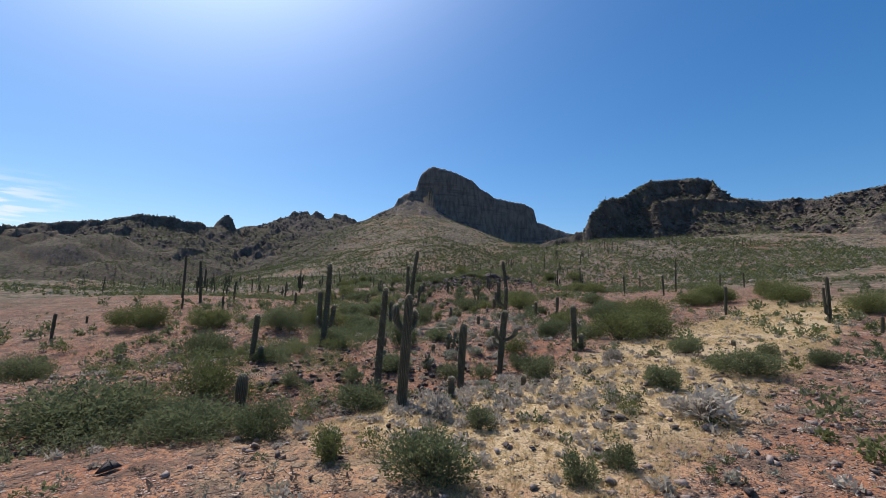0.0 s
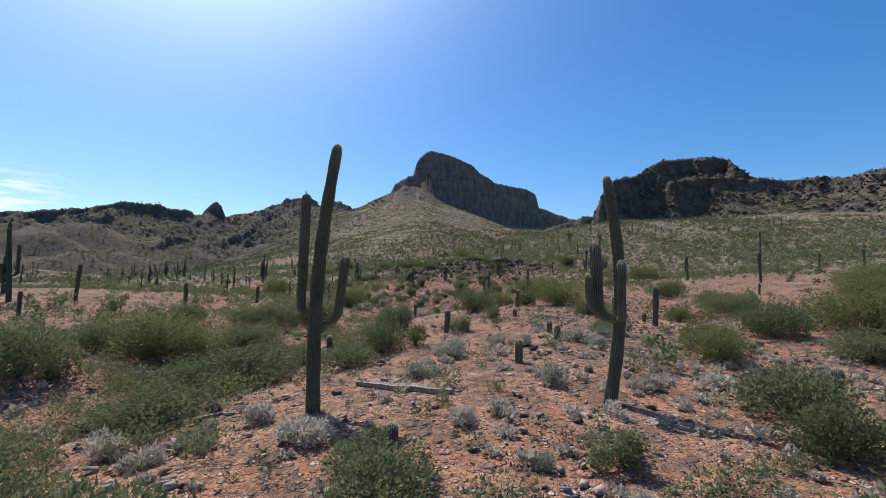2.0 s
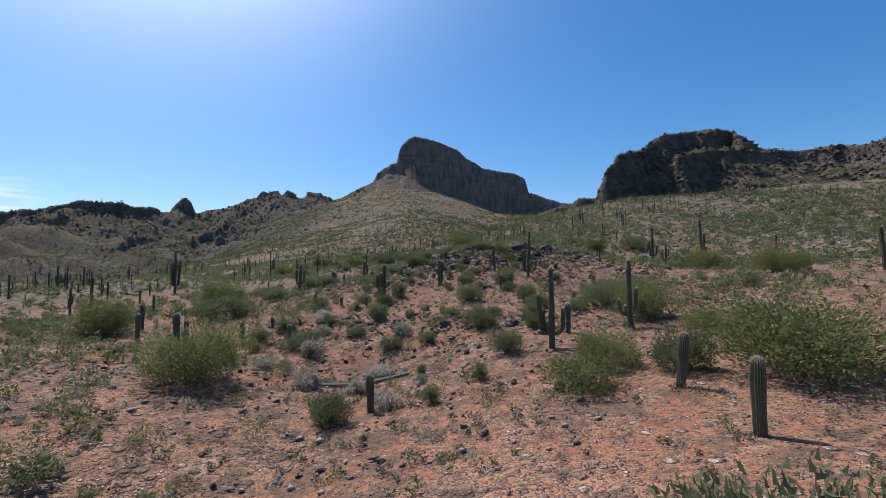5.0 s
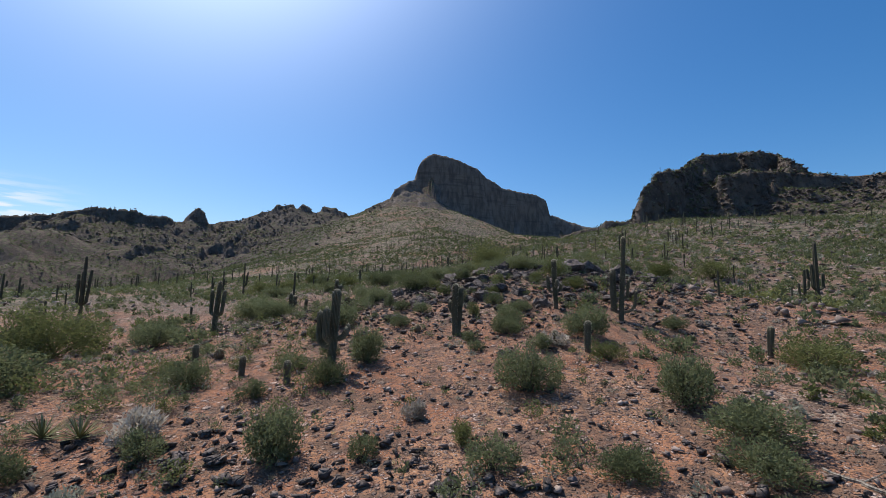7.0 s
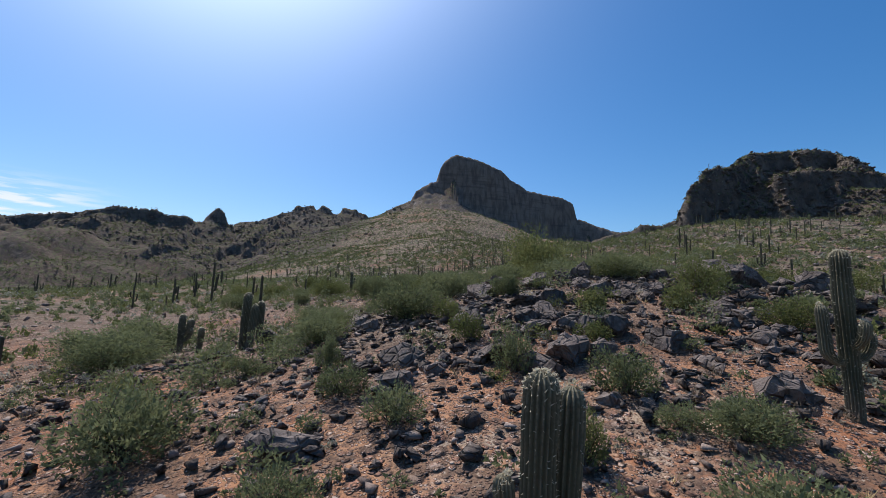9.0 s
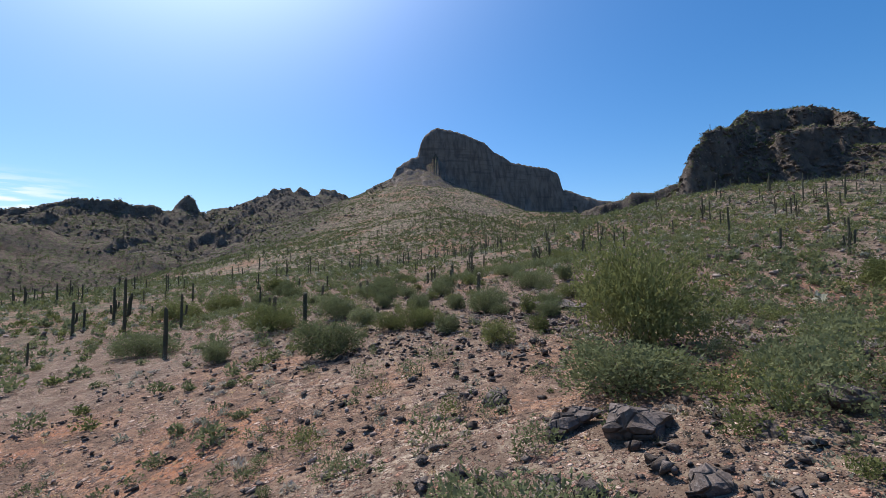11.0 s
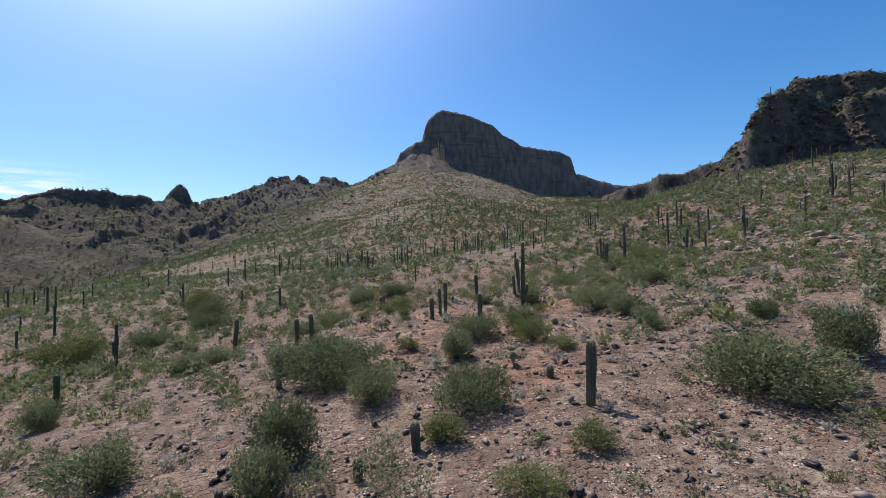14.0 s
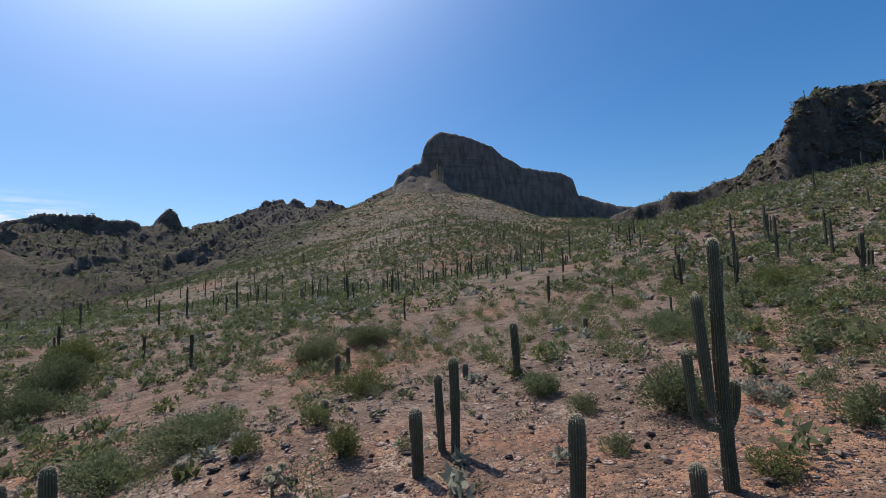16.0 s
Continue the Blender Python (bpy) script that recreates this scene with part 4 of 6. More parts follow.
saguaro(-15.8, 104.8, 1.7, lean=(-0.080, -0.002))
saguaro(-9.6, 21.6, 2.2, radius=0.27, lean=(0.006, 0.007))
saguaro(-3.67, 26.1, 5.9, radius=0.235, lean=(0.03, 0.0))
saguaro(13.0, 61.2, 2.1, lean=(0.018, 0.019))
saguaro(11.4, 110.5, 0.5, lean=(-0.001, -0.007))
saguaro(15.95, 61.4, 2.9, lean=(0.059, 0.011))
saguaro(-4.7, 221.7, 0.8, lean=(-0.015, 0.046))
saguaro(16.3, 52.1, 0.5, lean=(0.029, -0.012))
saguaro(-15.1, 109.7, 1.0, lean=(-0.019, 0.006))
saguaro(16.7, 64.7, 0.8, lean=(-0.011, -0.021))
saguaro(14.4, 66.3, 0.5, lean=(-0.022, -0.010))
saguaro(-13.75, 196.5, 2.0, lean=(-0.026, 0.013))
saguaro(-9.6, 180.9, 0.9, lean=(0.012, 0.017))
saguaro(-12.7, 31.2, 1.2, radius=0.17)
saguaro(16.3, 67.2, 0.6, lean=(0.006, -0.001))
saguaro(-16.9, 143.3, 2.3, arms=[(1.22, 61, 0.45, 0.81, 0.68), (0.76, 83.31, 0.47, 0.65, 0.68), (1.08, 61.11, 0.32, 0.84, 0.68), (1.2, 91.4, 0.37, 0.79, 0.68)], lean=(0.017, 0.011))
saguaro(13.1, 42.2, 1.2, lean=(0.012, -0.038))
saguaro(-10.2, 117.7, 1.05, lean=(0.006, 0.035))
saguaro(-5.25, 116.9, 4.2, arms=[(1.56, -90, 0.55, 1.56, 0.85), (1.64, -140, 0.32, 1.43, 0.8), (1.64, 92, 0.5, 0.43, 0.7), (1.82, 60, 0.6, 0.61, 0.6)], lean=(0.046, 0.022))
saguaro(-14.1, 228.9, 1.9, lean=(0.030, 0.017))
saguaro(20.3, 67.1, 1.2, lean=(-0.008, 0.027))
saguaro(-14.5, 233.6, 1.8, lean=(0.003, -0.007))
saguaro(10.3, 34.3, 3.5, arms=[(0.21, 85, 0.36, 1.15, 0.85)], lean=(-0.039, -0.029))
saguaro(-7.1, 186.7, 0.7, lean=(0.002, -0.013))
saguaro(15.1, 73.2, 1.4, lean=(0.016, 0.025))
saguaro(-16.4, 179.4, 3.0, lean=(0.004, 0.035))
saguaro(-25.2, 213.5, 2.9, lean=(0.071, 0.011))
saguaro(4.5, 230.1, 1.2, lean=(-0.009, 0.035))
saguaro(-2.1, 219.2, 2.8, lean=(-0.034, -0.018))
saguaro(-13.6, 31.8, 3.5, radius=0.2, lean=(0.06, 0.0))
saguaro(17.4, 74.0, 0.9, lean=(0.040, 0.014))
saguaro(17.9, 73.9, 0.8, lean=(-0.012, -0.011))
saguaro(17.5, 75.4, 0.8, lean=(-0.025, 0.006))
saguaro(1.0, 206.8, 5.6, arms=[(1.6, -85, 0.5, 1.6, 0.65), (1.9, -95, 0.16, 2.5, 0.72), (1.6, 80, 0.25, 0.9, 0.6)], radius=0.17, lean=(0.002, 0.025))
saguaro(9.2, 79.3, 2.2, lean=(0.035, 0.005))
saguaro(23.6, 45.6, 0.9, lean=(0.019, 0.022))
saguaro(-23.6, 103.3, 2.3, lean=(0.027, -0.024))
saguaro(20.4, 121.3, 1.9, lean=(0.050, -0.003))
saguaro(-16.0, 208.3, 2.3, lean=(-0.02, 0.0))
saguaro(-28.0, 198.3, 2.4, lean=(0.011, -0.033), near=False)
saguaro(22.8, 34.6, 0.5, lean=(-0.006, -0.021))
saguaro(-26.8, 108.8, 2.5, lean=(-0.041, 0.024))
saguaro(-19.1, 131.4, 4.5, arms=[(1.91, 108.6, 0.44, 1.94, 0.68), (1.62, -69.87, 0.43, 1.95, 0.68)], lean=(0.031, 0.031))
saguaro(-21.8, 185.1, 2.9, lean=(0.050, -0.017))
saguaro(-25.1, 34.7, 1.2, lean=(0.011, -0.002))
saguaro(-24.6, 73.3, 2.3, lean=(-0.024, -0.029))
saguaro(-21.8, 83.3, 2.1, lean=(0.029, 0.005))
saguaro(-22.8, 189.9, 1.1, lean=(0.006, 0.024))
saguaro(-32.1, 64.1, 2.0, lean=(-0.015, 0.011), near=False)
saguaro(1.15, 122.2, 3.25, arms=[(1.5, -85, 0.26, 0.7, 0.6), (0.16, 50, 0.16, 2.9, 0.85)], radius=0.19, lean=(0.02, 0.0))
saguaro(15.7, 232.0, 3.5, arms=[(1.57, -66.23, 0.32, 1.43, 0.68), (1.63, -85.77, 0.42, 0.75, 0.68)], lean=(0.032, 0.009))
saguaro(-13.5, 119.1, 1.55, lean=(-0.006, 0.011))
saguaro(-31.9, 239.7, 3.1, lean=(0.011, -0.017), near=False)
saguaro(37.0, 80.1, 1.3, lean=(0.035, -0.006), near=False)
saguaro(13.35, 126.3, 6.2, arms=[(0.74, -92, 0.5, 2.79, 0.7), (0.87, -60, 0.28, 2.98, 0.7), (0.74, 90, 0.85, 1.49, 0.6), (1.86, 95, 0.25, 1.24, 0.55)], radius=0.2, lean=(0.027, 0.002))
saguaro(25.6, 230.8, 3.6, arms=[(1.63, -100.16, 0.36, 0.78, 0.68), (1.13, 78.71, 0.52, 1.37, 0.68), (1.31, 94.53, 0.53, 1.32, 0.68)], lean=(0.028, -0.020), near=False)
saguaro(19.4, 245.5, 3.6, arms=[(1.54, 88.19, 0.33, 1.14, 0.68), (1.07, -71.8, 0.4, 1.09, 0.68), (1.47, 68.96, 0.31, 1.36, 0.68), (1.15, -93.68, 0.51, 1.45, 0.68)], lean=(-0.029, -0.017), near=False)
saguaro(-34.3, 71.9, 3.5, lean=(0.052, 0.008), near=False)
saguaro(-38.5, 69.7, 6.7, arms=[(2.15, -106.73, 0.32, 1.73, 0.68), (2.76, -72.11, 0.34, 1.61, 0.68), (2.83, 72.64, 0.45, 2.71, 0.68)], lean=(-0.051, -0.018), near=False)
saguaro(-16.4, 96.3, 3.1, arms=[(1.23, 102.18, 0.54, 0.86, 0.68), (1.27, 67.81, 0.4, 1.21, 0.68), (1.02, 97.41, 0.53, 0.93, 0.68), (1.19, -66.81, 0.49, 0.66, 0.68)], lean=(-0.048, -0.005))
saguaro(37.5, 58.2, 3.8, lean=(0.028, -0.020), near=False)
saguaro(41.1, 41.2, 1.6, lean=(0.017, -0.029), near=False)
saguaro(-40.3, 244.5, 2.5, lean=(0.031, -0.021), near=False)
saguaro(-46.8, 195.7, 7.6, arms=[(3.65, 61.16, 0.42, 2.07, 0.68), (2.55, 71.94, 0.42, 2.95, 0.68), (2.93, 95.07, 0.35, 2.44, 0.68)], lean=(0.040, -0.017), near=False)
saguaro(-37.6, 63.3, 1.6, lean=(0.087, 0.011), near=False)
saguaro(-40.6, 46.0, 2.6, lean=(0.065, 0.021), near=False)
saguaro(41.7, 47.4, 5.0, arms=[(1.96, -104.55, 0.46, 1.82, 0.68), (1.56, -102.69, 0.36, 1.12, 0.68)], lean=(0.009, 0.013), near=False)
saguaro(31.6, 237.2, 2.3, lean=(-0.004, -0.038), near=False)
saguaro(-42.9, 53.2, 0.8, lean=(0.026, -0.009), near=False)
saguaro(41.7, 207.0, 2.3, lean=(0.024, -0.013), near=False)
saguaro(47.5, 94.2, 4.4, lean=(-0.026, 0.015), near=False)
saguaro(-46.1, 127.8, 5.1, lean=(0.019, 0.005), near=False)
saguaro(41.6, 132.8, 7.2, arms=[(2.21, 89.02, 0.47, 1.3, 0.68), (2.64, 78.98, 0.32, 2.4, 0.68), (3.22, 79.55, 0.44, 1.5, 0.68)], lean=(0.004, 0.029), near=False)
saguaro(46.8, 203.1, 3.2, lean=(0.050, 0.027), near=False)
saguaro(-44.9, 75.5, 7.5, lean=(0.019, -0.005), near=False)
saguaro(-57.1, 201.2, 3.1, lean=(0.033, -0.007), near=False)
saguaro(44.9, 185.5, 2.6, lean=(0.016, -0.033), near=False)
saguaro(45.3, 109.4, 4.4, lean=(-0.001, 0.029), near=False)
saguaro(51.6, 222.6, 5.6, lean=(-0.016, -0.030), near=False)
saguaro(-51.0, 155.7, 8.4, arms=[(1.62, -90, 0.55, 4.06, 0.75), (1.79, -60, 0.3, 4.47, 0.7), (1.62, 92, 0.5, 4.71, 0.75), (1.95, 60, 0.28, 4.06, 0.7), (1.62, 150, 0.35, 3.65, 0.7), (1.79, -150, 0.4, 3.25, 0.7)], radius=0.25, lean=(0.006, 0.033), near=False)
saguaro(40.7, 262.2, 3.9, lean=(0.046, -0.007), near=False)
saguaro(57.2, 107.6, 8.1, lean=(-0.002, -0.002), near=False)
saguaro(69.7, 101.2, 3.5, lean=(-0.013, 0.001), near=False)
saguaro(69.3, 109.4, 3.4, lean=(0.002, -0.030), near=False)
saguaro(-92.9, 235.2, 4.6, lean=(-0.004, -0.005), near=False)
saguaro(67.9, 150.8, 4.7, lean=(-0.012, -0.022), near=False)
saguaro(-122.3, 157.2, 5.6, lean=(0.033, 0.038), near=False)
saguaro(-7.0, 115.5, 1.1, lean=(0.02, 0.01))
barrel(-8.3, 124.0, 0.6)

# ---- shrubs that stand out: place, width, height ----
plants = random.Random(21)
for x, y, w, h in ((-35.3, 51.9, 7.5, 3.1), (-27.5, 52.3, 6.7, 2.6), (18.2, 40.9, 7.5, 2.5), (44.8, 72.2, 7.5, 2.7), (53.6, 67.5, 7.5, 2.7), (51.4, 52.9, 5.6, 3.3), (25.9, 55.8, 7.1, 2.9), (48.3, 78.7, 7.5, 3.4), (55.7, 74.1, 7.5, 3.5), (-15.2, 55.2, 5.8, 2.7), (40.2, 70.4, 6.4, 2.8), (15.1, 85.0, 7.5, 3.9), (-28.3, 106.4, 6.0, 3.8), (-27.3, 125.1, 7.5, 4.2),):
    shrub("palo_verde", x, y, w, h, plants)
for x, y, w, h in ((40.0, 130.2, 6.9, 3.5), (40.1, 116.5, 6.6, 3.3), (45.0, 184.9, 7.5, 4.2), (-19.2, 178.2, 5.6, 3.0), (-46.7, 207.0, 7.5, 3.7), (-43.9, 216.7, 7.5, 3.7), (22.2, 234.7, 5.6, 2.8), (-44.3, 240.1, 6.0, 4.2),):
    shrub("palo_verde", x, y, w, h, plants)
for x, y, w, h in ((-15.6, 19.8, 7.1, 2.2), (-3.4, 19.7, 3.1, 1.1), (-8.8, 16.2, 4.2, 1.3), (-6.2, 15.7, 2.2, 1.3), (-0.2, 11.7, 2.8, 1.4), (1.4, 15.7, 1.3, 0.9), (5.9, 27.3, 3.2, 1.6), (16.7, 30.3, 2.6, 1.3), (10.7, 21.6, 2.5, 1.2), (16.8, 24.6, 4.1, 1.5), (5.1, 12.6, 1.1, 0.7), (3.6, 11.8, 1.3, 0.8), (-29.9, 32.0, 4.5, 2.2), (23.9, 27.9, 2.3, 1.2), (22.1, 30.1, 1.9, 1.1), (-3.0, 34.9, 2.7, 2.1), (-0.3, 38.1, 2.6, 1.3), (2.6, 28.1, 1.5, 1.1), (0.5, 28.1, 1.5, 1.1), (-3.1, 28.8, 2.5, 1.4), (5.4, 31.5, 1.7, 1.1), (10.8, 42.7, 2.9, 1.8),):
    shrub("creosote", x, y, w, h, plants)
for x, y, w, h in ((-19.5, 37.1, 4.4, 3.0), (-8.6, 25.5, 1.6, 0.9), (-5.3, 26.8, 1.5, 1.0), (-12.3, 31.3, 2.4, 1.0), (-9.9, 38.8, 3.6, 1.9), (9.5, 39.9, 2.4, 1.4), (13.3, 39.4, 2.9, 1.6), (-18.6, 50.3, 4.2, 2.9), (-7.9, 43.8, 3.1, 1.4), (-8.8, 49.9, 6.2, 2.1), (-18.7, 55.4, 3.7, 2.0), (20.1, 55.7, 4.4, 2.4), (4.6, 39.5, 1.8, 0.9), (-0.8, 39.7, 1.7, 0.9), (-3.5, 50.8, 3.0, 1.3), (19.8, 49.7, 3.1, 1.7), (1.9, 57.1, 1.7, 1.1), (-11.9, 58.4, 4.0, 1.5), (-7.2, 54.7, 2.9, 1.3), (-2.7, 62.2, 3.2, 2.4), (3.8, 71.8, 4.0, 2.6), (15.7, 74.0, 4.4, 1.7),):
    shrub("creosote", x, y, w, h, plants)
for x, y, w, h in ((10.2, 56.0, 1.9, 0.8), (26.2, 68.2, 5.0, 2.3), (27.2, 72.7, 4.0, 2.3), (-9.2, 54.2, 2.3, 1.6), (29.3, 85.5, 5.2, 2.3), (-19.7, 65.4, 3.5, 1.5), (-4.9, 108.6, 2.7, 1.8), (-4.4, 86.9, 2.4, 1.5), (4.8, 94.6, 2.7, 1.6), (11.6, 87.1, 3.3, 2.0), (2.6, 90.2, 1.3, 1.0), (4.0, 101.9, 3.2, 1.8), (9.7, 111.2, 2.9, 2.0), (20.4, 111.0, 4.8, 2.1), (-6.1, 104.0, 2.3, 1.1), (-0.2, 100.4, 1.6, 1.0), (-2.9, 100.5, 2.0, 1.1), (-9.6, 101.2, 3.9, 1.5), (-14.2, 104.3, 2.3, 1.4),):
    shrub("creosote", x, y, w, h, plants)
for x, y, w, h in ((2.0, 107.1, 1.8, 1.0), (9.3, 106.4, 2.4, 1.1), (-9.5, 109.1, 1.8, 1.1), (-13.1, 107.7, 2.2, 1.3), (7.9, 100.3, 2.1, 1.3), (8.1, 103.9, 1.4, 0.8), (15.6, 105.3, 4.6, 2.6), (12.6, 104.7, 2.4, 1.2), (-1.9, 108.1, 1.1, 0.9), (-12.3, 116.4, 2.6, 1.6), (10.2, 108.4, 3.3, 1.0), (5.7, 106.8, 2.2, 0.9), (9.4, 121.6, 3.3, 2.0), (5.8, 118.3, 1.5, 1.0), (2.3, 118.7, 1.0, 0.7), (2.0, 120.6, 1.1, 0.8), (-6.2, 120.1, 1.4, 1.0), (-22.5, 129.5, 4.1, 2.1),):
    shrub("creosote", x, y, w, h, plants)
for x, y, w, h in ((-7.6, 117.8, 1.9, 1.1), (4.4, 128.8, 1.7, 1.2), (-0.8, 143.7, 4.2, 1.9), (16.7, 125.6, 2.2, 1.0), (-19.3, 141.3, 6.1, 1.9), (-3.0, 129.6, 1.5, 1.0), (-1.2, 127.7, 1.4, 1.0), (4.9, 127.1, 1.1, 0.6), (6.1, 126.8, 2.1, 1.0), (9.3, 144.5, 4.2, 1.8), (3.5, 151.2, 5.1, 1.7), (-8.1, 143.3, 4.3, 1.6), (-20.8, 145.7, 6.8, 2.0), (2.4, 140.5, 2.0, 1.4),):
    shrub("creosote", x, y, w, h, plants)
for x, y, w, h in ((-5.4, 180.6, 2.5, 1.9), (-10.1, 188.3, 3.1, 2.3), (-19.6, 169.6, 2.9, 1.8), (-1.7, 178.4, 2.2, 1.6), (5.8, 173.2, 2.9, 1.3), (5.0, 169.2, 2.2, 1.3), (1.7, 171.1, 1.4, 1.0), (11.0, 171.9, 3.4, 1.7),):
    shrub("creosote", x, y, w, h, plants)
for x, y, w, h in ((-39.1, 232.9, 5.3, 4.0), (-26.9, 196.2, 2.6, 1.7), (12.7, 197.7, 2.3, 1.1), (7.2, 202.9, 2.2, 1.6), (7.9, 201.3, 1.8, 1.0), (-24.1, 205.3, 3.0, 1.5), (-24.0, 207.9, 3.1, 1.2), (7.1, 198.3, 1.8, 1.1), (13.6, 213.2, 3.8, 1.5), (8.4, 224.8, 3.5, 1.6), (-14.5, 241.5, 5.2, 2.3), (-35.3, 226.3, 4.4, 2.7), (-1.5, 215.8, 2.5, 1.0), (-0.5, 213.2, 1.4, 0.7),):
    shrub("creosote", x, y, w, h, plants)
for x, y, w, h in ((-0.5, 209.7, 1.1, 0.6),):
    shrub("creosote", x, y, w, h, plants)
for x, y, w, h in ((-12.6, 24.3, 3.5, 2.1), (-3.2, 13.1, 1.6, 1.1), (15.1, 37.5, 4.9, 2.6), (-8.0, 34.1, 2.4, 0.9), (5.6, 34.2, 2.1, 1.3), (14.2, 52.2, 2.9, 1.6), (13.4, 50.3, 3.0, 1.8), (4.4, 61.6, 1.5, 1.1), (18.8, 63.4, 2.5, 1.2), (6.5, 85.7, 3.8, 1.4), (-0.5, 93.9, 1.1, 0.8), (1.2, 108.9, 1.2, 0.9), (20.7, 118.4, 4.3, 1.6), (8.9, 117.0, 2.1, 1.0), (-0.5, 136.7, 1.5, 1.1), (9.1, 135.9, 1.8, 1.3),):
    shrub("green_shrub", x, y, w, h, plants)
for x, y, w, h in ((12.5, 134.5, 2.4, 1.3), (5.5, 135.7, 1.9, 1.1), (55.4, 184.2, 7.5, 4.2), (11.6, 139.2, 2.5, 1.8), (-6.8, 171.5, 3.4, 1.5), (-4.1, 171.7, 3.0, 1.5), (0.4, 161.1, 2.2, 1.5), (3.8, 170.7, 2.1, 1.5), (10.0, 174.1, 3.3, 1.8), (-4.8, 170.1, 2.3, 1.7), (-2.0, 184.7, 2.1, 0.8), (0.2, 186.6, 1.7, 0.9), (-4.6, 188.3, 2.1, 1.0), (1.7, 197.0, 1.8, 0.7), (-8.8, 211.0, 1.8, 1.2), (-10.6, 213.9, 1.5, 1.0),):
    shrub("green_shrub", x, y, w, h, plants)
for x, y, w, h in ((-12.5, 211.9, 1.2, 0.9),):
    shrub("green_shrub", x, y, w, h, plants)
for x, y, w, h in ((0.1, 16.9, 1.3, 1.0), (9.8, 16.6, 2.9, 1.2), (-8.6, 99.2, 2.4, 1.4), (6.8, 119.2, 2.0, 0.7),):
    shrub("dead_shrub", x, y, w, h, plants)
for x, y, w, h in ((11.1, 28.7, 1.6, 0.8), (4.1, 25.7, 1.6, 0.6), (4.1, 35.5, 1.4, 0.7), (4.2, 32.3, 1.1, 0.4), (-2.6, 40.9, 1.4, 0.7), (-7.6, 41.3, 1.3, 0.7), (-6.0, 40.3, 1.0, 0.5), (7.8, 45.0, 1.5, 0.4), (2.4, 42.6, 0.8, 0.5), (10.3, 45.4, 1.4, 0.6), (-4.4, 42.8, 1.1, 0.6), (1.4, 41.9, 1.0, 0.5), (7.9, 53.2, 2.0, 0.7), (4.9, 52.0, 1.1, 0.6), (-6.6, 91.8, 2.0, 0.9), (-4.1, 92.1, 1.5, 0.7), (-2.2, 88.8, 1.8, 0.9), (-3.2, 95.2, 2.2, 0.8), (-0.4, 111.1, 1.3, 0.7), (-10.5, 110.5, 2.1, 1.2), (12.7, 175.5, 2.0, 1.3),):
    shrub("bursage", x, y, w, h, plants)
for x, y, w, h in ((2.6, 26.0, 1.1, 0.4), (2.7, 34.0, 1.7, 0.6), (0.7, 32.5, 1.5, 0.6), (-5.2, 41.2, 1.0, 0.7), (4.6, 45.2, 1.2, 0.8), (2.9, 39.4, 0.7, 0.4), (1.3, 50.4, 1.8, 0.9), (-0.1, 47.4, 1.8, 0.6), (14.0, 45.8, 1.8, 0.9), (9.7, 54.1, 1.3, 0.8), (3.6, 52.5, 1.1, 0.6), (8.4, 52.1, 1.4, 0.6), (6.7, 57.1, 1.0, 0.5), (-10.3, 95.1, 1.8, 0.8), (-4.5, 89.1, 1.1, 0.6), (-0.5, 92.0, 1.0, 0.6), (-2.2, 103.0, 1.6, 1.2), (-9.4, 106.0, 1.6, 0.9), (5.0, 211.4, 1.6, 0.7),):
    shrub("brittlebush", x, y, w, h, plants)
for x, y, w, h in ((-2.4, 53.1, 2.8, 2.1), (-13.2, 64.8, 4.9, 1.9), (-11.1, 69.5, 6.5, 2.6), (0.1, 87.8, 1.2, 1.0), (-22.2, 115.6, 6.9, 2.8), (-3.7, 118.1, 2.6, 2.1), (4.1, 113.3, 3.0, 2.2), (-5.0, 115.1, 1.9, 1.5), (-20.4, 125.9, 3.5, 2.1), (4.3, 121.6, 2.3, 1.2), (-7.9, 114.0, 1.5, 0.9), (-7.2, 127.2, 3.0, 1.9), (4.9, 123.7, 2.4, 1.4), (-2.6, 124.7, 1.4, 1.0), (-8.2, 124.0, 1.3, 1.1), (-16.5, 137.6, 4.4, 1.8), (1.8, 130.6, 1.3, 1.4), (-6.3, 137.1, 3.1, 1.5), (-2.5, 138.7, 4.1, 2.0), (-7.9, 134.0, 1.3, 0.8), (-4.4, 132.7, 1.1, 1.2), (-10.0, 165.4, 4.8, 2.7),):
    shrub("creosote", x, y, w, h, plants)
for x, y, w, h in ((0.8, 173.8, 4.0, 2.6), (-33.0, 180.3, 6.6, 2.6), (-2.4, 166.5, 2.5, 1.5), (7.4, 189.9, 5.6, 2.4), (-13.3, 180.3, 4.0, 2.3), (-4.9, 176.3, 1.9, 1.8), (-9.8, 185.9, 2.4, 1.8), (-9.7, 175.3, 3.2, 1.5), (15.5, 185.0, 4.3, 2.4), (-11.3, 196.3, 5.3, 2.9), (-3.4, 190.9, 3.4, 2.1), (-7.9, 192.9, 3.0, 1.7), (-11.7, 199.7, 3.9, 1.9), (-15.8, 187.2, 3.4, 1.6), (11.9, 191.5, 3.0, 2.3), (-2.9, 201.6, 3.9, 2.0), (-14.6, 200.1, 3.3, 1.7), (-4.1, 197.8, 2.7, 1.8), (6.4, 206.1, 4.3, 2.1), (-16.4, 215.2, 4.4, 1.7), (-39.3, 221.5, 5.0, 2.2),):
    shrub("creosote", x, y, w, h, plants)
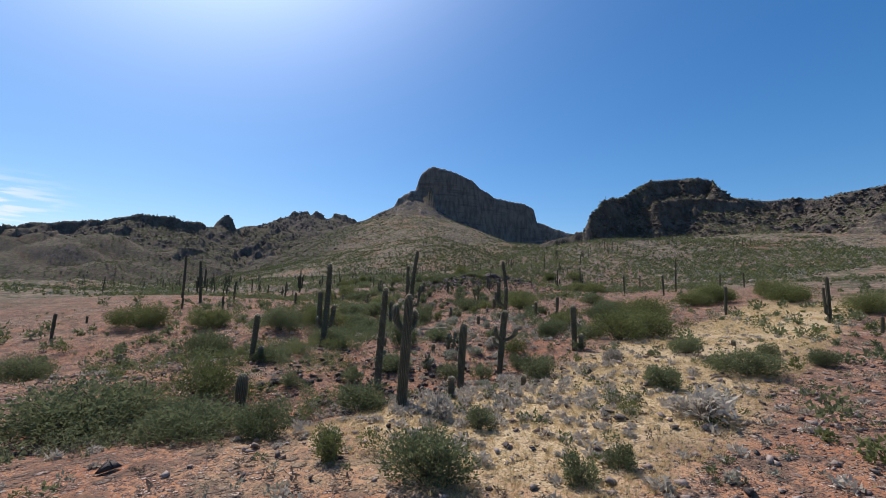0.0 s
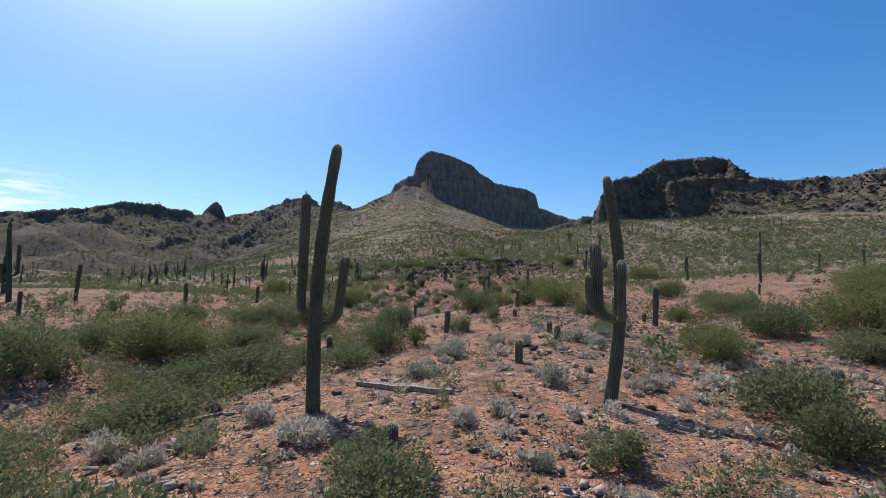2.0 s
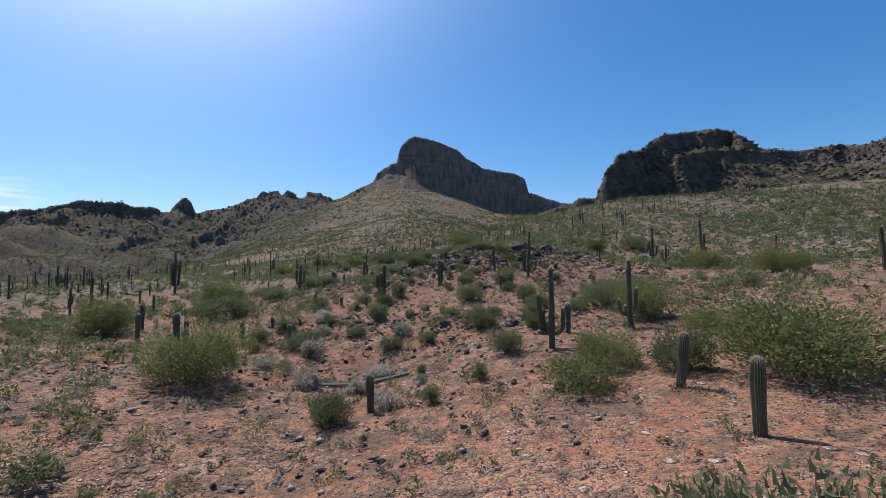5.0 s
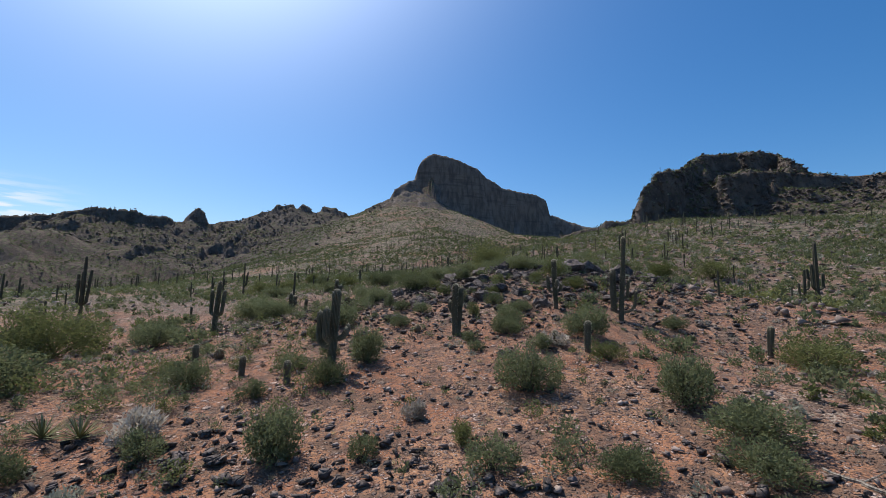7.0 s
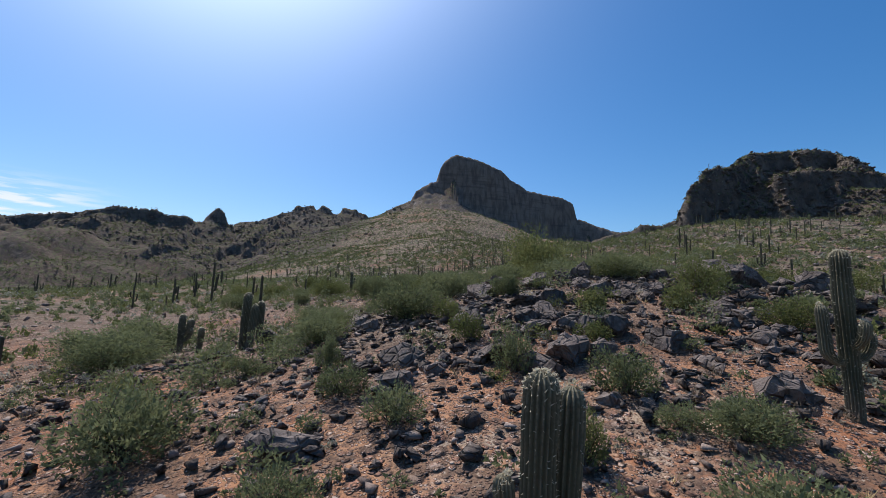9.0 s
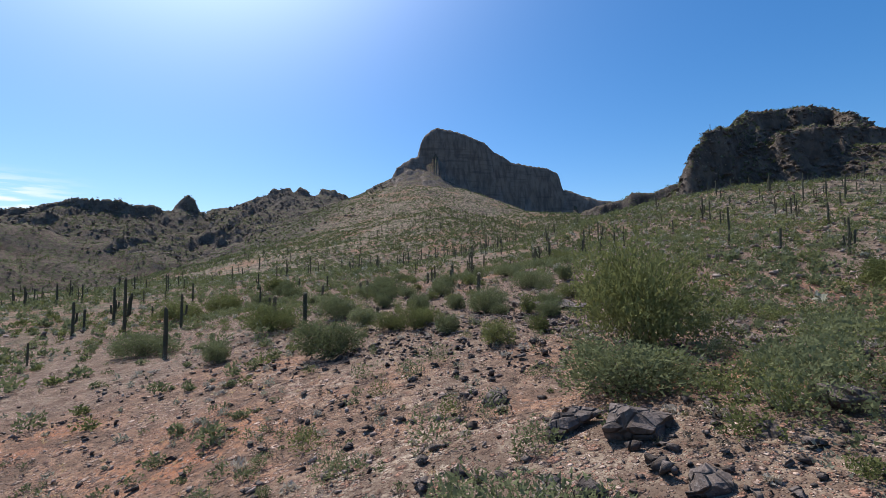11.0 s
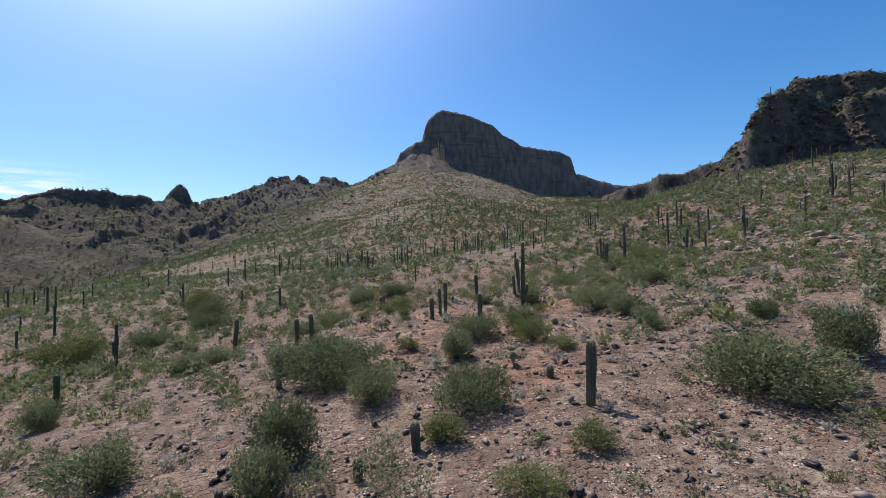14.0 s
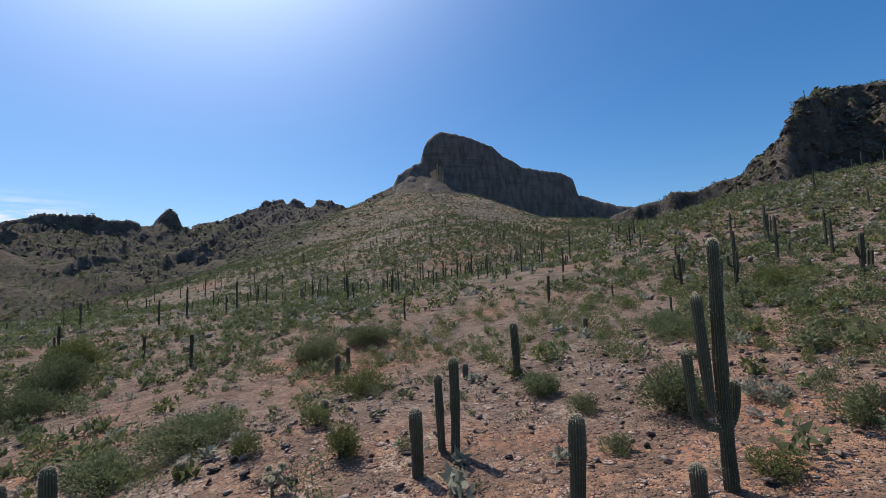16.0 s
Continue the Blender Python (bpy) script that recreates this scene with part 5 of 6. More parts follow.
for x, y, w, h in ((2.2, 212.0, 2.7, 1.7), (-18.0, 212.5, 3.2, 1.5), (5.8, 208.9, 1.6, 1.2), (-18.1, 236.4, 5.4, 2.8),):
    shrub("creosote", x, y, w, h, plants)
for x, y, w, h in ((-0.6, 53.2, 1.4, 1.3), (17.3, 94.0, 3.7, 1.4), (2.6, 126.0, 1.2, 1.1), (0.4, 133.6, 1.6, 1.1), (4.6, 132.5, 1.3, 0.8), (3.2, 163.2, 1.8, 1.2), (8.9, 177.3, 3.8, 1.1), (0.4, 199.5, 2.6, 1.6), (-7.1, 200.4, 2.0, 1.0), (-10.3, 220.4, 3.7, 1.4), (2.2, 207.2, 1.4, 0.6),):
    shrub("green_shrub", x, y, w, h, plants)
for x, y, w, h in ((-12.3, 90.9, 6.0, 3.6), (8.5, 88.6, 3.9, 2.1), (15.8, 99.3, 5.5, 3.2), (6.6, 157.3, 6.6, 6.0),):
    shrub("palo_verde", x, y, w, h, plants)
shrub("creosote", 0.3, 202.6, 3.2, 1.8, plants)

# ---- other plants and dead wood that stand out ----
prickly_pear(1.3, 35.2, 2.0, 46, 1)
prickly_pear(-0.6, 29.4, 1.5, 30, 2)
prickly_pear(-3.2, 29.9, 1.5, 30, 3)
cholla(-1.1, 197.0, 1.0, 1)
cholla(-10.2, 208.9, 1.2, 2)
cholla(-1.2, 195.0, 1.3, 3)
cholla(-10.0, 207.0, 1.2, 4)
cholla(-8.2, 203.0, 0.9, 5)
agave(-14.4, 110.9, 1.1, 1)
agave(-12.9, 110.8, 1.1, 2)
log(-6.8, 92.2, -1.4, 94.9, 0.18, 1, "fallen grey split saguaro log on red soil")
log(-2.5, 46.7, 1.2, 44.6, 0.17, 2, "fallen dark rotten saguaro log on red soil")
log(10.8, 106.4, 11.4, 104.2, 0.06, 3, "bleached fallen saguaro rib on gravel")
log(-7.4, 43.4, -5.6, 43.9, 0.07, 4, "dead grey branch lying under shrub")
log(4.4, 134.6, 4.9, 133.2, 0.07, 5, "bleached dead stick among dark rocks")
log(13.8, 125.5, 15.6, 124.0, 0.09, 6, "fallen dead saguaro log by rocks")

# ---- rocks: big ones first, then the rubble of each outcrop ----
stones = random.Random(31)
rock(-1.9, 132.3, 2.7, stones, "large rounded dark boulder among smaller rocks")
for x, y, size in ((3.6, 131.4, 2.3), (2.4, 130.6, 1.7), (5.4, 133.2, 2.0), (14.5, 143.5, 4.4), (17.5, 145.0, 5.0), (20.5, 144.0, 4.0), (16.0, 147.0, 3.6), (24.0, 146.0, 3.4), (9.0, 146.5, 2.8), (29.0, 148.0, 4.0), (32.0, 150.0, 3.4), (6.5, 141.0, 2.0), (1.1, 141.5, 2.2), (-8.0, 108.8, 1.3), (1.2, 103.2, 1.5), (6.4, 101.8, 1.6), (7.2, 102.4, 1.1), (0.3, 164.2, 1.4), (-0.3, 168.6, 1.2), (4.3, 165.8, 1.3), (8.3, 164.0, 1.6)):
    rock(x, y, size, stones)
REST = []
rock(6.2, 173.4, 6.0, stones, "broad weathered slab of grey bedrock on the slope", 0.22)
rock(3.6, 174.6, 1.9, stones, "dark square boulder beside the bedrock slab")
rock(7.9, 172.0, 4.2, stones, "broad weathered slab of grey bedrock on the slope", 0.25)
count = 24
for cx, cy, rx, ry, many, low, high in ((7, 137, 13, 10, 290, 0.5, 2.2), (20, 145, 10, 6, 60, 0.8, 2.8), (-8, 133, 8, 7, 50, 0.4, 1.2), (4, 166, 10, 7, 40, 0.3, 1.1), (2, 104, 11, 4, 22, 0.25, 0.8), (-8, 108, 5, 3, 10, 0.3, 0.8), (36, 152, 9, 6, 18, 0.5, 2.0)):
    for _ in range(many):
        x, y = stones.gauss(cx, rx * 0.6), stones.gauss(cy, ry * 0.6)
        size = low + (high - low) * stones.random() ** 2.2
        if free(x, y, size * 0.3 - 0.4):
            if abs(x - 2) < 9.5 and count < 290:
                rock(x, y, size, stones)
                count += 1
            else:
                REST.append((x, y, size))


# ---- what nobody could count: scrub, far saguaros, grass and loose stones ----
def cloud_mesh(name, tris, material):
    """A mesh from an array of separate triangles (n, 3, 3)."""
    n = len(tris)
    me = bpy.data.meshes.new(name)
    me.vertices.add(n * 3)
    me.vertices.foreach_set("co", tris.astype(np.float32).ravel())
    me.loops.add(n * 3)
    me.loops.foreach_set("vertex_index", np.arange(n * 3))
    me.polygons.add(n)
    me.polygons.foreach_set("loop_start", np.arange(n) * 3)
    me.polygons.foreach_set("loop_total", np.full(n, 3))
    me.update()
    me.materials.append(material)
    return me


def leaf_clouds(rs, x, y, width, height, count, leaf):
    """Ragged crowns of narrow twigs: count twigs for each plant."""
    z = land(x, y)
    n = len(x)
    lobes = 4
    la, lr = rs.uniform(0, 6.28, (n, lobes)), rs.uniform(0.05, 0.30, (n, lobes))
    pick = rs.randint(0, lobes, (n, count))
    rows = np.arange(n)[:, None]
    d = rs.normal(size=(n, count, 3))
    d /= np.linalg.norm(d, axis=2, keepdims=True)
    d *= rs.uniform(0.3, 1.0, (n, count, 1)) ** 0.5
    ox = width[:, None] * (np.cos(la[rows, pick]) * lr[rows, pick] + d[..., 0] * 0.24)
    oy = width[:, None] * (np.sin(la[rows, pick]) * lr[rows, pick] + d[..., 1] * 0.24)
    tall = rs.uniform(0.55, 1.0, (n, lobes))[rows, pick]
    oz = np.maximum(height[:, None] * tall * (0.48 + d[..., 2] * 0.48), 0.03)
    o = np.stack([ox, oy, oz], -1)
    p = o + np.stack([x, y, z], -1)[:, None]
    way = o / np.maximum(np.linalg.norm(o, axis=2, keepdims=True), 1e-3) + rs.normal(size=o.shape) * 0.9 + np.array([0, 0, 0.1])
    way /= np.linalg.norm(way, axis=2, keepdims=True)
    size = (leaf * rs.uniform(0.6, 1.3, (n, count)) * (0.4 + 0.6 * np.minimum(width[:, None] / width.mean(), 1.6)))[..., None]
    side = np.cross(way, rs.normal(size=o.shape))
    side *= 0.34 * size / np.maximum(np.linalg.norm(side, axis=2, keepdims=True), 1e-3)
    return np.stack([p - side, p + side, p + way * size], 2).reshape(-1, 3, 3)


def patchy(rs, n, x0, x1, y0, y1, scale, bias, gap=0.0):
    """Random places that gather in patches, away from the plants already set."""
    x, y = rs.uniform(x0, x1, n), rs.uniform(y0, y1, n)
    keep = fractal(x + 300, y, scale, 3) + rs.uniform(-0.5, 0.5, n) > bias
    x, y = x[keep], y[keep]
    if gap:
        ok = np.ones(len(x), bool)
        for a, b, w in PLACED:
            ok &= (x - a) ** 2 + (y - b) ** 2 > (0.45 * w + gap) ** 2
        x, y = x[ok], y[ok]
    return x, y


rs = np.random.RandomState(12)
# shrubs on the near fan: fine twigs close to the way, coarser ones further off
for name, mat, count, wide, leaves, leaf, label in (("creosote_scrub", CREOSOTE_LEAF, 2600, (0.8, 2.6), 130, 0.19, "scattered grey-green creosote scrub"), ("green_scrub", PALO_LEAF, 1300, (0.5, 1.8), 100, 0.15, "scattered small green desert scrub"), ("grey_scrub", SAGE_LEAF, 2400, (0.35, 1.0), 60, 0.11, "low whitish grey scrub between stones")):
    x, y = patchy(rs, int(count * 1.9), -95, 100, 12, 262, 22, -0.1, 0.3)
    keep = (np.abs(x) > 11) | (rs.uniform(0, 1, len(x)) < 0.5)
    x, y = x[keep], y[keep]
    w = wide[0] + (wide[1] - wide[0]) * rs.uniform(0, 1, len(x)) ** 1.5
    h = w * rs.uniform(0.45, 0.75, len(x))
    beside, close = np.abs(x + 1) < 9.5, np.abs(x) < 26
    close &= ~beside
    crowns = [leaf_clouds(rs, x[beside], y[beside], w[beside], h[beside], int(leaves * 2.6), leaf * 0.42), leaf_clouds(rs, x[close], y[close], w[close], h[close], leaves, leaf), leaf_clouds(rs, x[~close & ~beside], y[~close & ~beside], w[~close & ~beside], h[~close & ~beside], int(leaves * 0.36), leaf * 1.7)]
    tagged(new(name, cloud_mesh(name, np.concatenate(crowns), mat)), label, "scrub", kind="stuff")
# thickets along the washes and on the shady slopes
THICKETS = ((-14, 34, 9, 9, 90), (-10, 54, 6, 6, 34), (-22, 60, 12, 14, 110), (-30, 100, 16, 16, 170), (-16, 118, 7, 8, 60), (30, 115, 14, 14, 130), (24, 166, 16, 12, 150), (30, 200, 18, 20, 260), (12, 225, 12, 14, 110), (-30, 205, 18, 18, 170), (-2, 240, 26, 10, 170), (6, 148, 20, 5, 110), (28, 66, 12, 12, 60), (-8, 180, 8, 8, 40), (-12, 20, 8, 5, 70), (-10, 46, 5, 6, 40), (-10, 62, 5, 9, 50), (-12, 76, 6, 8, 40), (-6, 136, 12, 5, 60), (10, 150, 10, 4, 40))
for name, mat, share, label in (("thicket", CREOSOTE_LEAF, 0.6, "thicket of soft grey-green creosote"), ("green_thicket", PALO_LEAF, 0.4, "thicket of fresh green desert shrubs")):
    x = np.concatenate([rs.normal(c[0], c[2] * 0.6, int(c[4] * share)) for c in THICKETS])
    y = np.concatenate([rs.normal(c[1], c[3] * 0.6, int(c[4] * share)) for c in THICKETS])
    keep = (np.abs(x + 0.5) > 4.5) | (y > 212)
    x, y = x[keep], y[keep]
    w = 0.9 + 2.3 * rs.uniform(0, 1, len(x)) ** 1.7
    h = w * rs.uniform(0.45, 0.7, len(x))
    beside = np.abs(x + 1) < 15
    crowns = [leaf_clouds(rs, x[beside], y[beside], w[beside], h[beside], 430, 0.078), leaf_clouds(rs, x[~beside], y[~beside], w[~beside], h[~beside], 120, 0.16)]
    tagged(new(name, cloud_mesh(name, np.concatenate(crowns), mat)), label, "scrub", kind="stuff")
# low clumps between the larger shrubs
for name, mat, count, leaves, leaf, label in (("low_scrub", CREOSOTE_LEAF, 6000, 40, 0.095, "small low green-grey scrub clumps"), ("low_pale_scrub", SAGE_LEAF, 2400, 38, 0.08, "small low whitish scrub clumps"), ("low_brown_scrub", BROWN_TWIG, 4600, 36, 0.09, "small dry brown twiggy clumps")):
    x, y = patchy(rs, int(count * 1.5), -60, 62, 10, 250, 9, -0.15)
    keep = np.abs(x) < 14 + 46 * rs.uniform(0, 1, len(x)) ** 1.5
    x, y = x[keep], y[keep]
    w = rs.uniform(0.25, 0.95, len(x))
    tagged(new(name, cloud_mesh(name, leaf_clouds(rs, x, y, w, w * rs.uniform(0.4, 0.8, len(x)), leaves, leaf), mat)), label, "scrub", kind="stuff")
# a belt of scrub across the upper fan
for name, mat, count, wide, label in (("upper_scrub", CREOSOTE_LEAF, 3600, (0.9, 2.8), "grey-green scrub across the upper fan"), ("upper_green_scrub", PALO_LEAF, 1500, (0.8, 2.4), "fresh green scrub across the upper fan"), ("upper_pale_scrub", SAGE_LEAF, 1500, (0.5, 1.3), "pale low scrub across the upper fan")):
    x, y = patchy(rs, count, -110, 75, 196, 345, 16, -0.25, 0.2)
    w = wide[0] + (wide[1] - wide[0]) * rs.uniform(0, 1, len(x)) ** 1.5
    tagged(new(name, cloud_mesh(name, leaf_clouds(rs, x, y, w, w * rs.uniform(0.45, 0.75, len(x)), 40, 0.30), mat)), label, "scrub", kind="stuff")
# thick scrub up the hillside under the crags
for name, mat, count, wide, label in (("hillside_scrub", CREOSOTE_LEAF, 3200, (1.2, 3.4), "dense grey-green scrub up the hillside"), ("hillside_green_scrub", PALO_LEAF, 1300, (1.4, 3.4), "fresh green scrub up the hillside"), ("hillside_pale_scrub", SAGE_LEAF, 1500, (0.7, 1.5), "pale low scrub up the hillside")):
    x, y = patchy(rs, count, 30, 190, 125, 380, 25, -0.55)
    keep = x > 30 + 8 * fractal(x, y, 30.0, 2)
    x, y = x[keep], y[keep]
    w = wide[0] + (wide[1] - wide[0]) * rs.uniform(0, 1, len(x)) ** 1.6
    tagged(new(name, cloud_mesh(name, leaf_clouds(rs, x, y, w, w * rs.uniform(0.45, 0.75, len(x)), 30, 0.42), mat)), label, "scrub", kind="stuff")
# scrub on the wide fan and the lower slopes
for name, mat, count, wide, label in (("far_scrub", CREOSOTE_LEAF, 13000, (1.2, 3.6), "grey-green scrub over the far slopes"), ("far_green_scrub", PALO_LEAF, 3500, (1.0, 3.0), "greener scrub over the far slopes"), ("far_pale_scrub", SAGE_LEAF, 4500, (0.8, 2.0), "pale low scrub over the far slopes")):
    x, y = patchy(rs, int(count * 1.7), -330, 260, 120, 560, 30, -0.25)
    keep = ((x < -90) | (x > 95) | (y > 255)) & (np.abs(x) < 60 + 0.66 * y)
    x, y = x[keep], y[keep]
    w = rs.uniform(*wide, len(x))
    tagged(new(name, cloud_mesh(name, leaf_clouds(rs, x, y, w, w * rs.uniform(0.4, 0.7, len(x)), 19, 0.6), mat)), label, "scrub", kind="stuff")
x, y = patchy(rs, 24000, -470, 330, 380, 760, 40, -0.3)
w = rs.uniform(1.2, 3.6, len(x))
tagged(new("slope_scrub", cloud_mesh("slope_scrub", leaf_clouds(rs, x, y, w, w * 0.6, 8, 1.0), CREOSOTE_LEAF)), "dark scrub on the mountain slopes", "scrub", kind="stuff")
# dry white bursage and litter
x, y = patchy(rs, 2600, -26, 40, 8, 215, 14, 0.1, 0.0)
x = np.concatenate([x, rs.normal(3, 5, 340), rs.normal(12, 6, 240)])
y = np.concatenate([y, rs.normal(20, 4, 340), rs.normal(47, 5, 240)])
w = rs.uniform(0.3, 0.9, len(x))
tagged(new("dry_brush", cloud_mesh("dry_brush", leaf_clouds(rs, x, y, w, w * 0.4, 60, 0.13), DRY_TWIG)), "low whitish dry brush on the soil", "scrub", kind="stuff")


def grass_blades(rs, x, y, blades, tall):
    """Tufts of thin dry blades."""
    n = len(x)
    z = land(x, y)
    a = rs.uniform(0, 6.28, (n, blades))
    r = rs.uniform(0.0, 0.10, (n, blades))
    lean = rs.uniform(0.02, 0.22, (n, blades))
    h = tall * rs.uniform(0.5, 1.2, (n, blades))
    foot = np.stack([x[:, None] + r * np.cos(a), y[:, None] + r * np.sin(a), np.repeat(z[:, None], blades, 1) - 0.01], -1)
    tip = foot + np.stack([lean * np.cos(a), lean * np.sin(a), h], -1)
    side = np.stack([-np.sin(a + 0.6), np.cos(a + 0.6), np.zeros_like(a)], -1) * 0.011
    return np.stack([foot - side, foot + side, tip], 2).reshape(-1, 3, 3)


u, v = rs.uniform(-30, 46, 10000), rs.uniform(-6.0, 6.0, 10000)
gx, gy = 20 + 0.72 * u - 0.69 * v, 33 + 0.69 * u + 0.72 * v
keep = fractal(gx, gy, 5.0, 3) > -0.45
x2, y2 = patchy(rs, 5200, -35, 45, 6, 225, 11, 0.28, 0.0)
gx, gy = np.concatenate([gx[keep], x2]), np.concatenate([gy[keep], y2])
tagged(new("dry_grass", cloud_mesh("dry_grass", grass_blades(rs, gx, gy, 15, 0.16), STRAW)), "straw-coloured dry grass tufts", "grass", kind="stuff")


def scattered_hulls(rs, x, y, size, shapes):
    """Copies of a few angular stones, joined."""
    z = land(x, y)
    verts, faces, base = [], [], 0
    which = rs.randint(0, len(shapes), len(x))
    for k, (v, f) in enumerate(shapes):
        m = which == k
        n = int(m.sum())
        a = rs.uniform(0, 6.28, n)
        c, s = np.cos(a)[:, None], np.sin(a)[:, None]
        q = v[None] * size[m][:, None, None]
        px = q[..., 0] * c - q[..., 1] * s + x[m][:, None]
        py = q[..., 0] * s + q[..., 1] * c + y[m][:, None]
        pz = q[..., 2] + z[m][:, None] + 0.15 * size[m][:, None]
        verts.append(np.stack([px, py, pz], -1).reshape(-1, 3))
        faces.append((f[None] + (base + np.arange(n) * len(v))[:, None, None]).reshape(-1, 3))
        base += n * len(v)
    return np.concatenate(verts), np.concatenate(faces)


def stone_shapes():
    rnd = random.Random(41)
    out = []
    for _ in range(7):
        bm = hull(rnd, 7, (0.5, rnd.uniform(0.3, 0.48), rnd.uniform(0.18, 0.34)))
        bm.verts.ensure_lookup_table()
        bm.verts.index_update()
        out.append((np.array([tuple(v.co) for v in bm.verts]), np.array([[v.index for v in f.verts] for f in bm.faces])))
        bm.free()
    return out


def stone_field(name, x, y, size, label, material):
    v, f = scattered_hulls(rs, x, y, size, SHAPES)
    me = bpy.data.meshes.new(name)
    me.vertices.add(len(v))
    me.vertices.foreach_set("co", v.astype(np.float32).ravel())
    me.loops.add(f.size)
    me.loops.foreach_set("vertex_index", f.ravel())
    me.polygons.add(len(f))
    me.polygons.foreach_set("loop_start", np.arange(len(f)) * 3)
    me.polygons.foreach_set("loop_total", np.full(len(f), 3))
    me.update()
    me.materials.append(material)
    tagged(new(name, me), label, "stones", kind="stuff")


SHAPES = stone_shapes()
x, y = patchy(rs, 40000, -26, 28, 6, 225, 13, -0.25)
big = rs.uniform(0, 1, len(x)) < np.where(y < 98, 0.06, 0.2)
stone_field("dark_stones", x[big], y[big], 0.12 + 0.5 * rs.uniform(0, 1, int(big.sum())) ** 2, "dark varnished stones lying on the soil", ROCK)
x, y = x[~big], y[~big]
stone_field("gravel", x, y, 0.07 + 0.45 * rs.uniform(0, 1, len(x)) ** 2.5, "loose brown and grey stones on the soil", STONE)
x = np.concatenate([rs.normal(c[0], c[2], int(c[4])) for c in ((7, 137, 10, 7, 3400), (21, 146, 9, 6, 900), (-8, 134, 7, 5, 800), (3, 166, 9, 6, 1500), (3, 104, 9, 3, 500), (-9, 108, 4, 2, 200), (-8, 56, 5, 5, 300), (-3, 27, 6, 4, 600))])
y = np.concatenate([rs.normal(c[1], c[3], int(c[4])) for c in ((7, 137, 10, 7, 3400), (21, 146, 9, 6, 900), (-8, 134, 7, 5, 800), (3, 166, 9, 6, 1500), (3, 104, 9, 3, 500), (-9, 108, 4, 2, 200), (-8, 56, 5, 5, 300), (-3, 27, 6, 4, 600))])
size = 0.15 + 0.65 * rs.uniform(0, 1, len(x)) ** 2.5
rest = np.array(REST)
stone_field("rubble", np.concatenate([x, rest[:, 0]]), np.concatenate([y, rest[:, 1]]), np.concatenate([size, rest[:, 2]]), "broken dark volcanic rubble of the outcrops", ROCK)
x, y = patchy(rs, 14000, -260, 260, 150, 520, 45, 0.05)
x = np.concatenate([x, rs.uniform(26, 170, 9000), rs.normal(130, 30, 2500)])
y = np.concatenate([y, rs.uniform(125, 380, 9000), rs.normal(345, 15, 2500)])
keep = (np.abs(x) > 26) | (y > 222)
stone_field("slope_boulders", x[keep], y[keep], 0.3 + 1.5 * rs.uniform(0, 1, int(keep.sum())) ** 2, "pale and dark boulders on the far slopes", STONE)


def slope_at(x, y):
    e = 1.5
    return np.hypot(land(x + e, y) - land(x - e, y), land(x, y + e) - land(x, y - e)) / (2 * e)


# broken blocks on the crags of the near hill and along the western ridge
x, y = rs.uniform(100, 400, 16000), rs.uniform(335, 500, 16000)
steep = slope_at(x, y)
keep = steep > 0.75 + rs.uniform(-0.1, 0.5, len(x))
stone_field("crag_blocks", x[keep], y[keep], 1.2 + 5.0 * rs.uniform(0, 1, int(keep.sum())) ** 2, "dark broken blocks on the crags of the hill", ROCK)
ledge = (steep < 0.95) & (rs.uniform(0, 1, len(x)) < 0.5)
x, y = x[ledge], y[ledge]
w = rs.uniform(0.8, 2.3, len(x))
tagged(new("ledge_scrub", cloud_mesh("ledge_scrub", leaf_clouds(rs, x, y, w, w * 0.6, 16, 0.6), CREOSOTE_LEAF)), "green scrub on the ledges of the hill", "scrub", kind="stuff")
x, y = rs.uniform(-620, -90, 12000), rs.uniform(560, 850, 12000)
keep = slope_at(x, y) > 0.6 + rs.uniform(-0.1, 0.4, len(x))
stone_field("ridge_blocks", x[keep], y[keep], 1.5 + 4.5 * rs.uniform(0, 1, int(keep.sum())) ** 2, "dark broken blocks along the western ridge", ROCK)


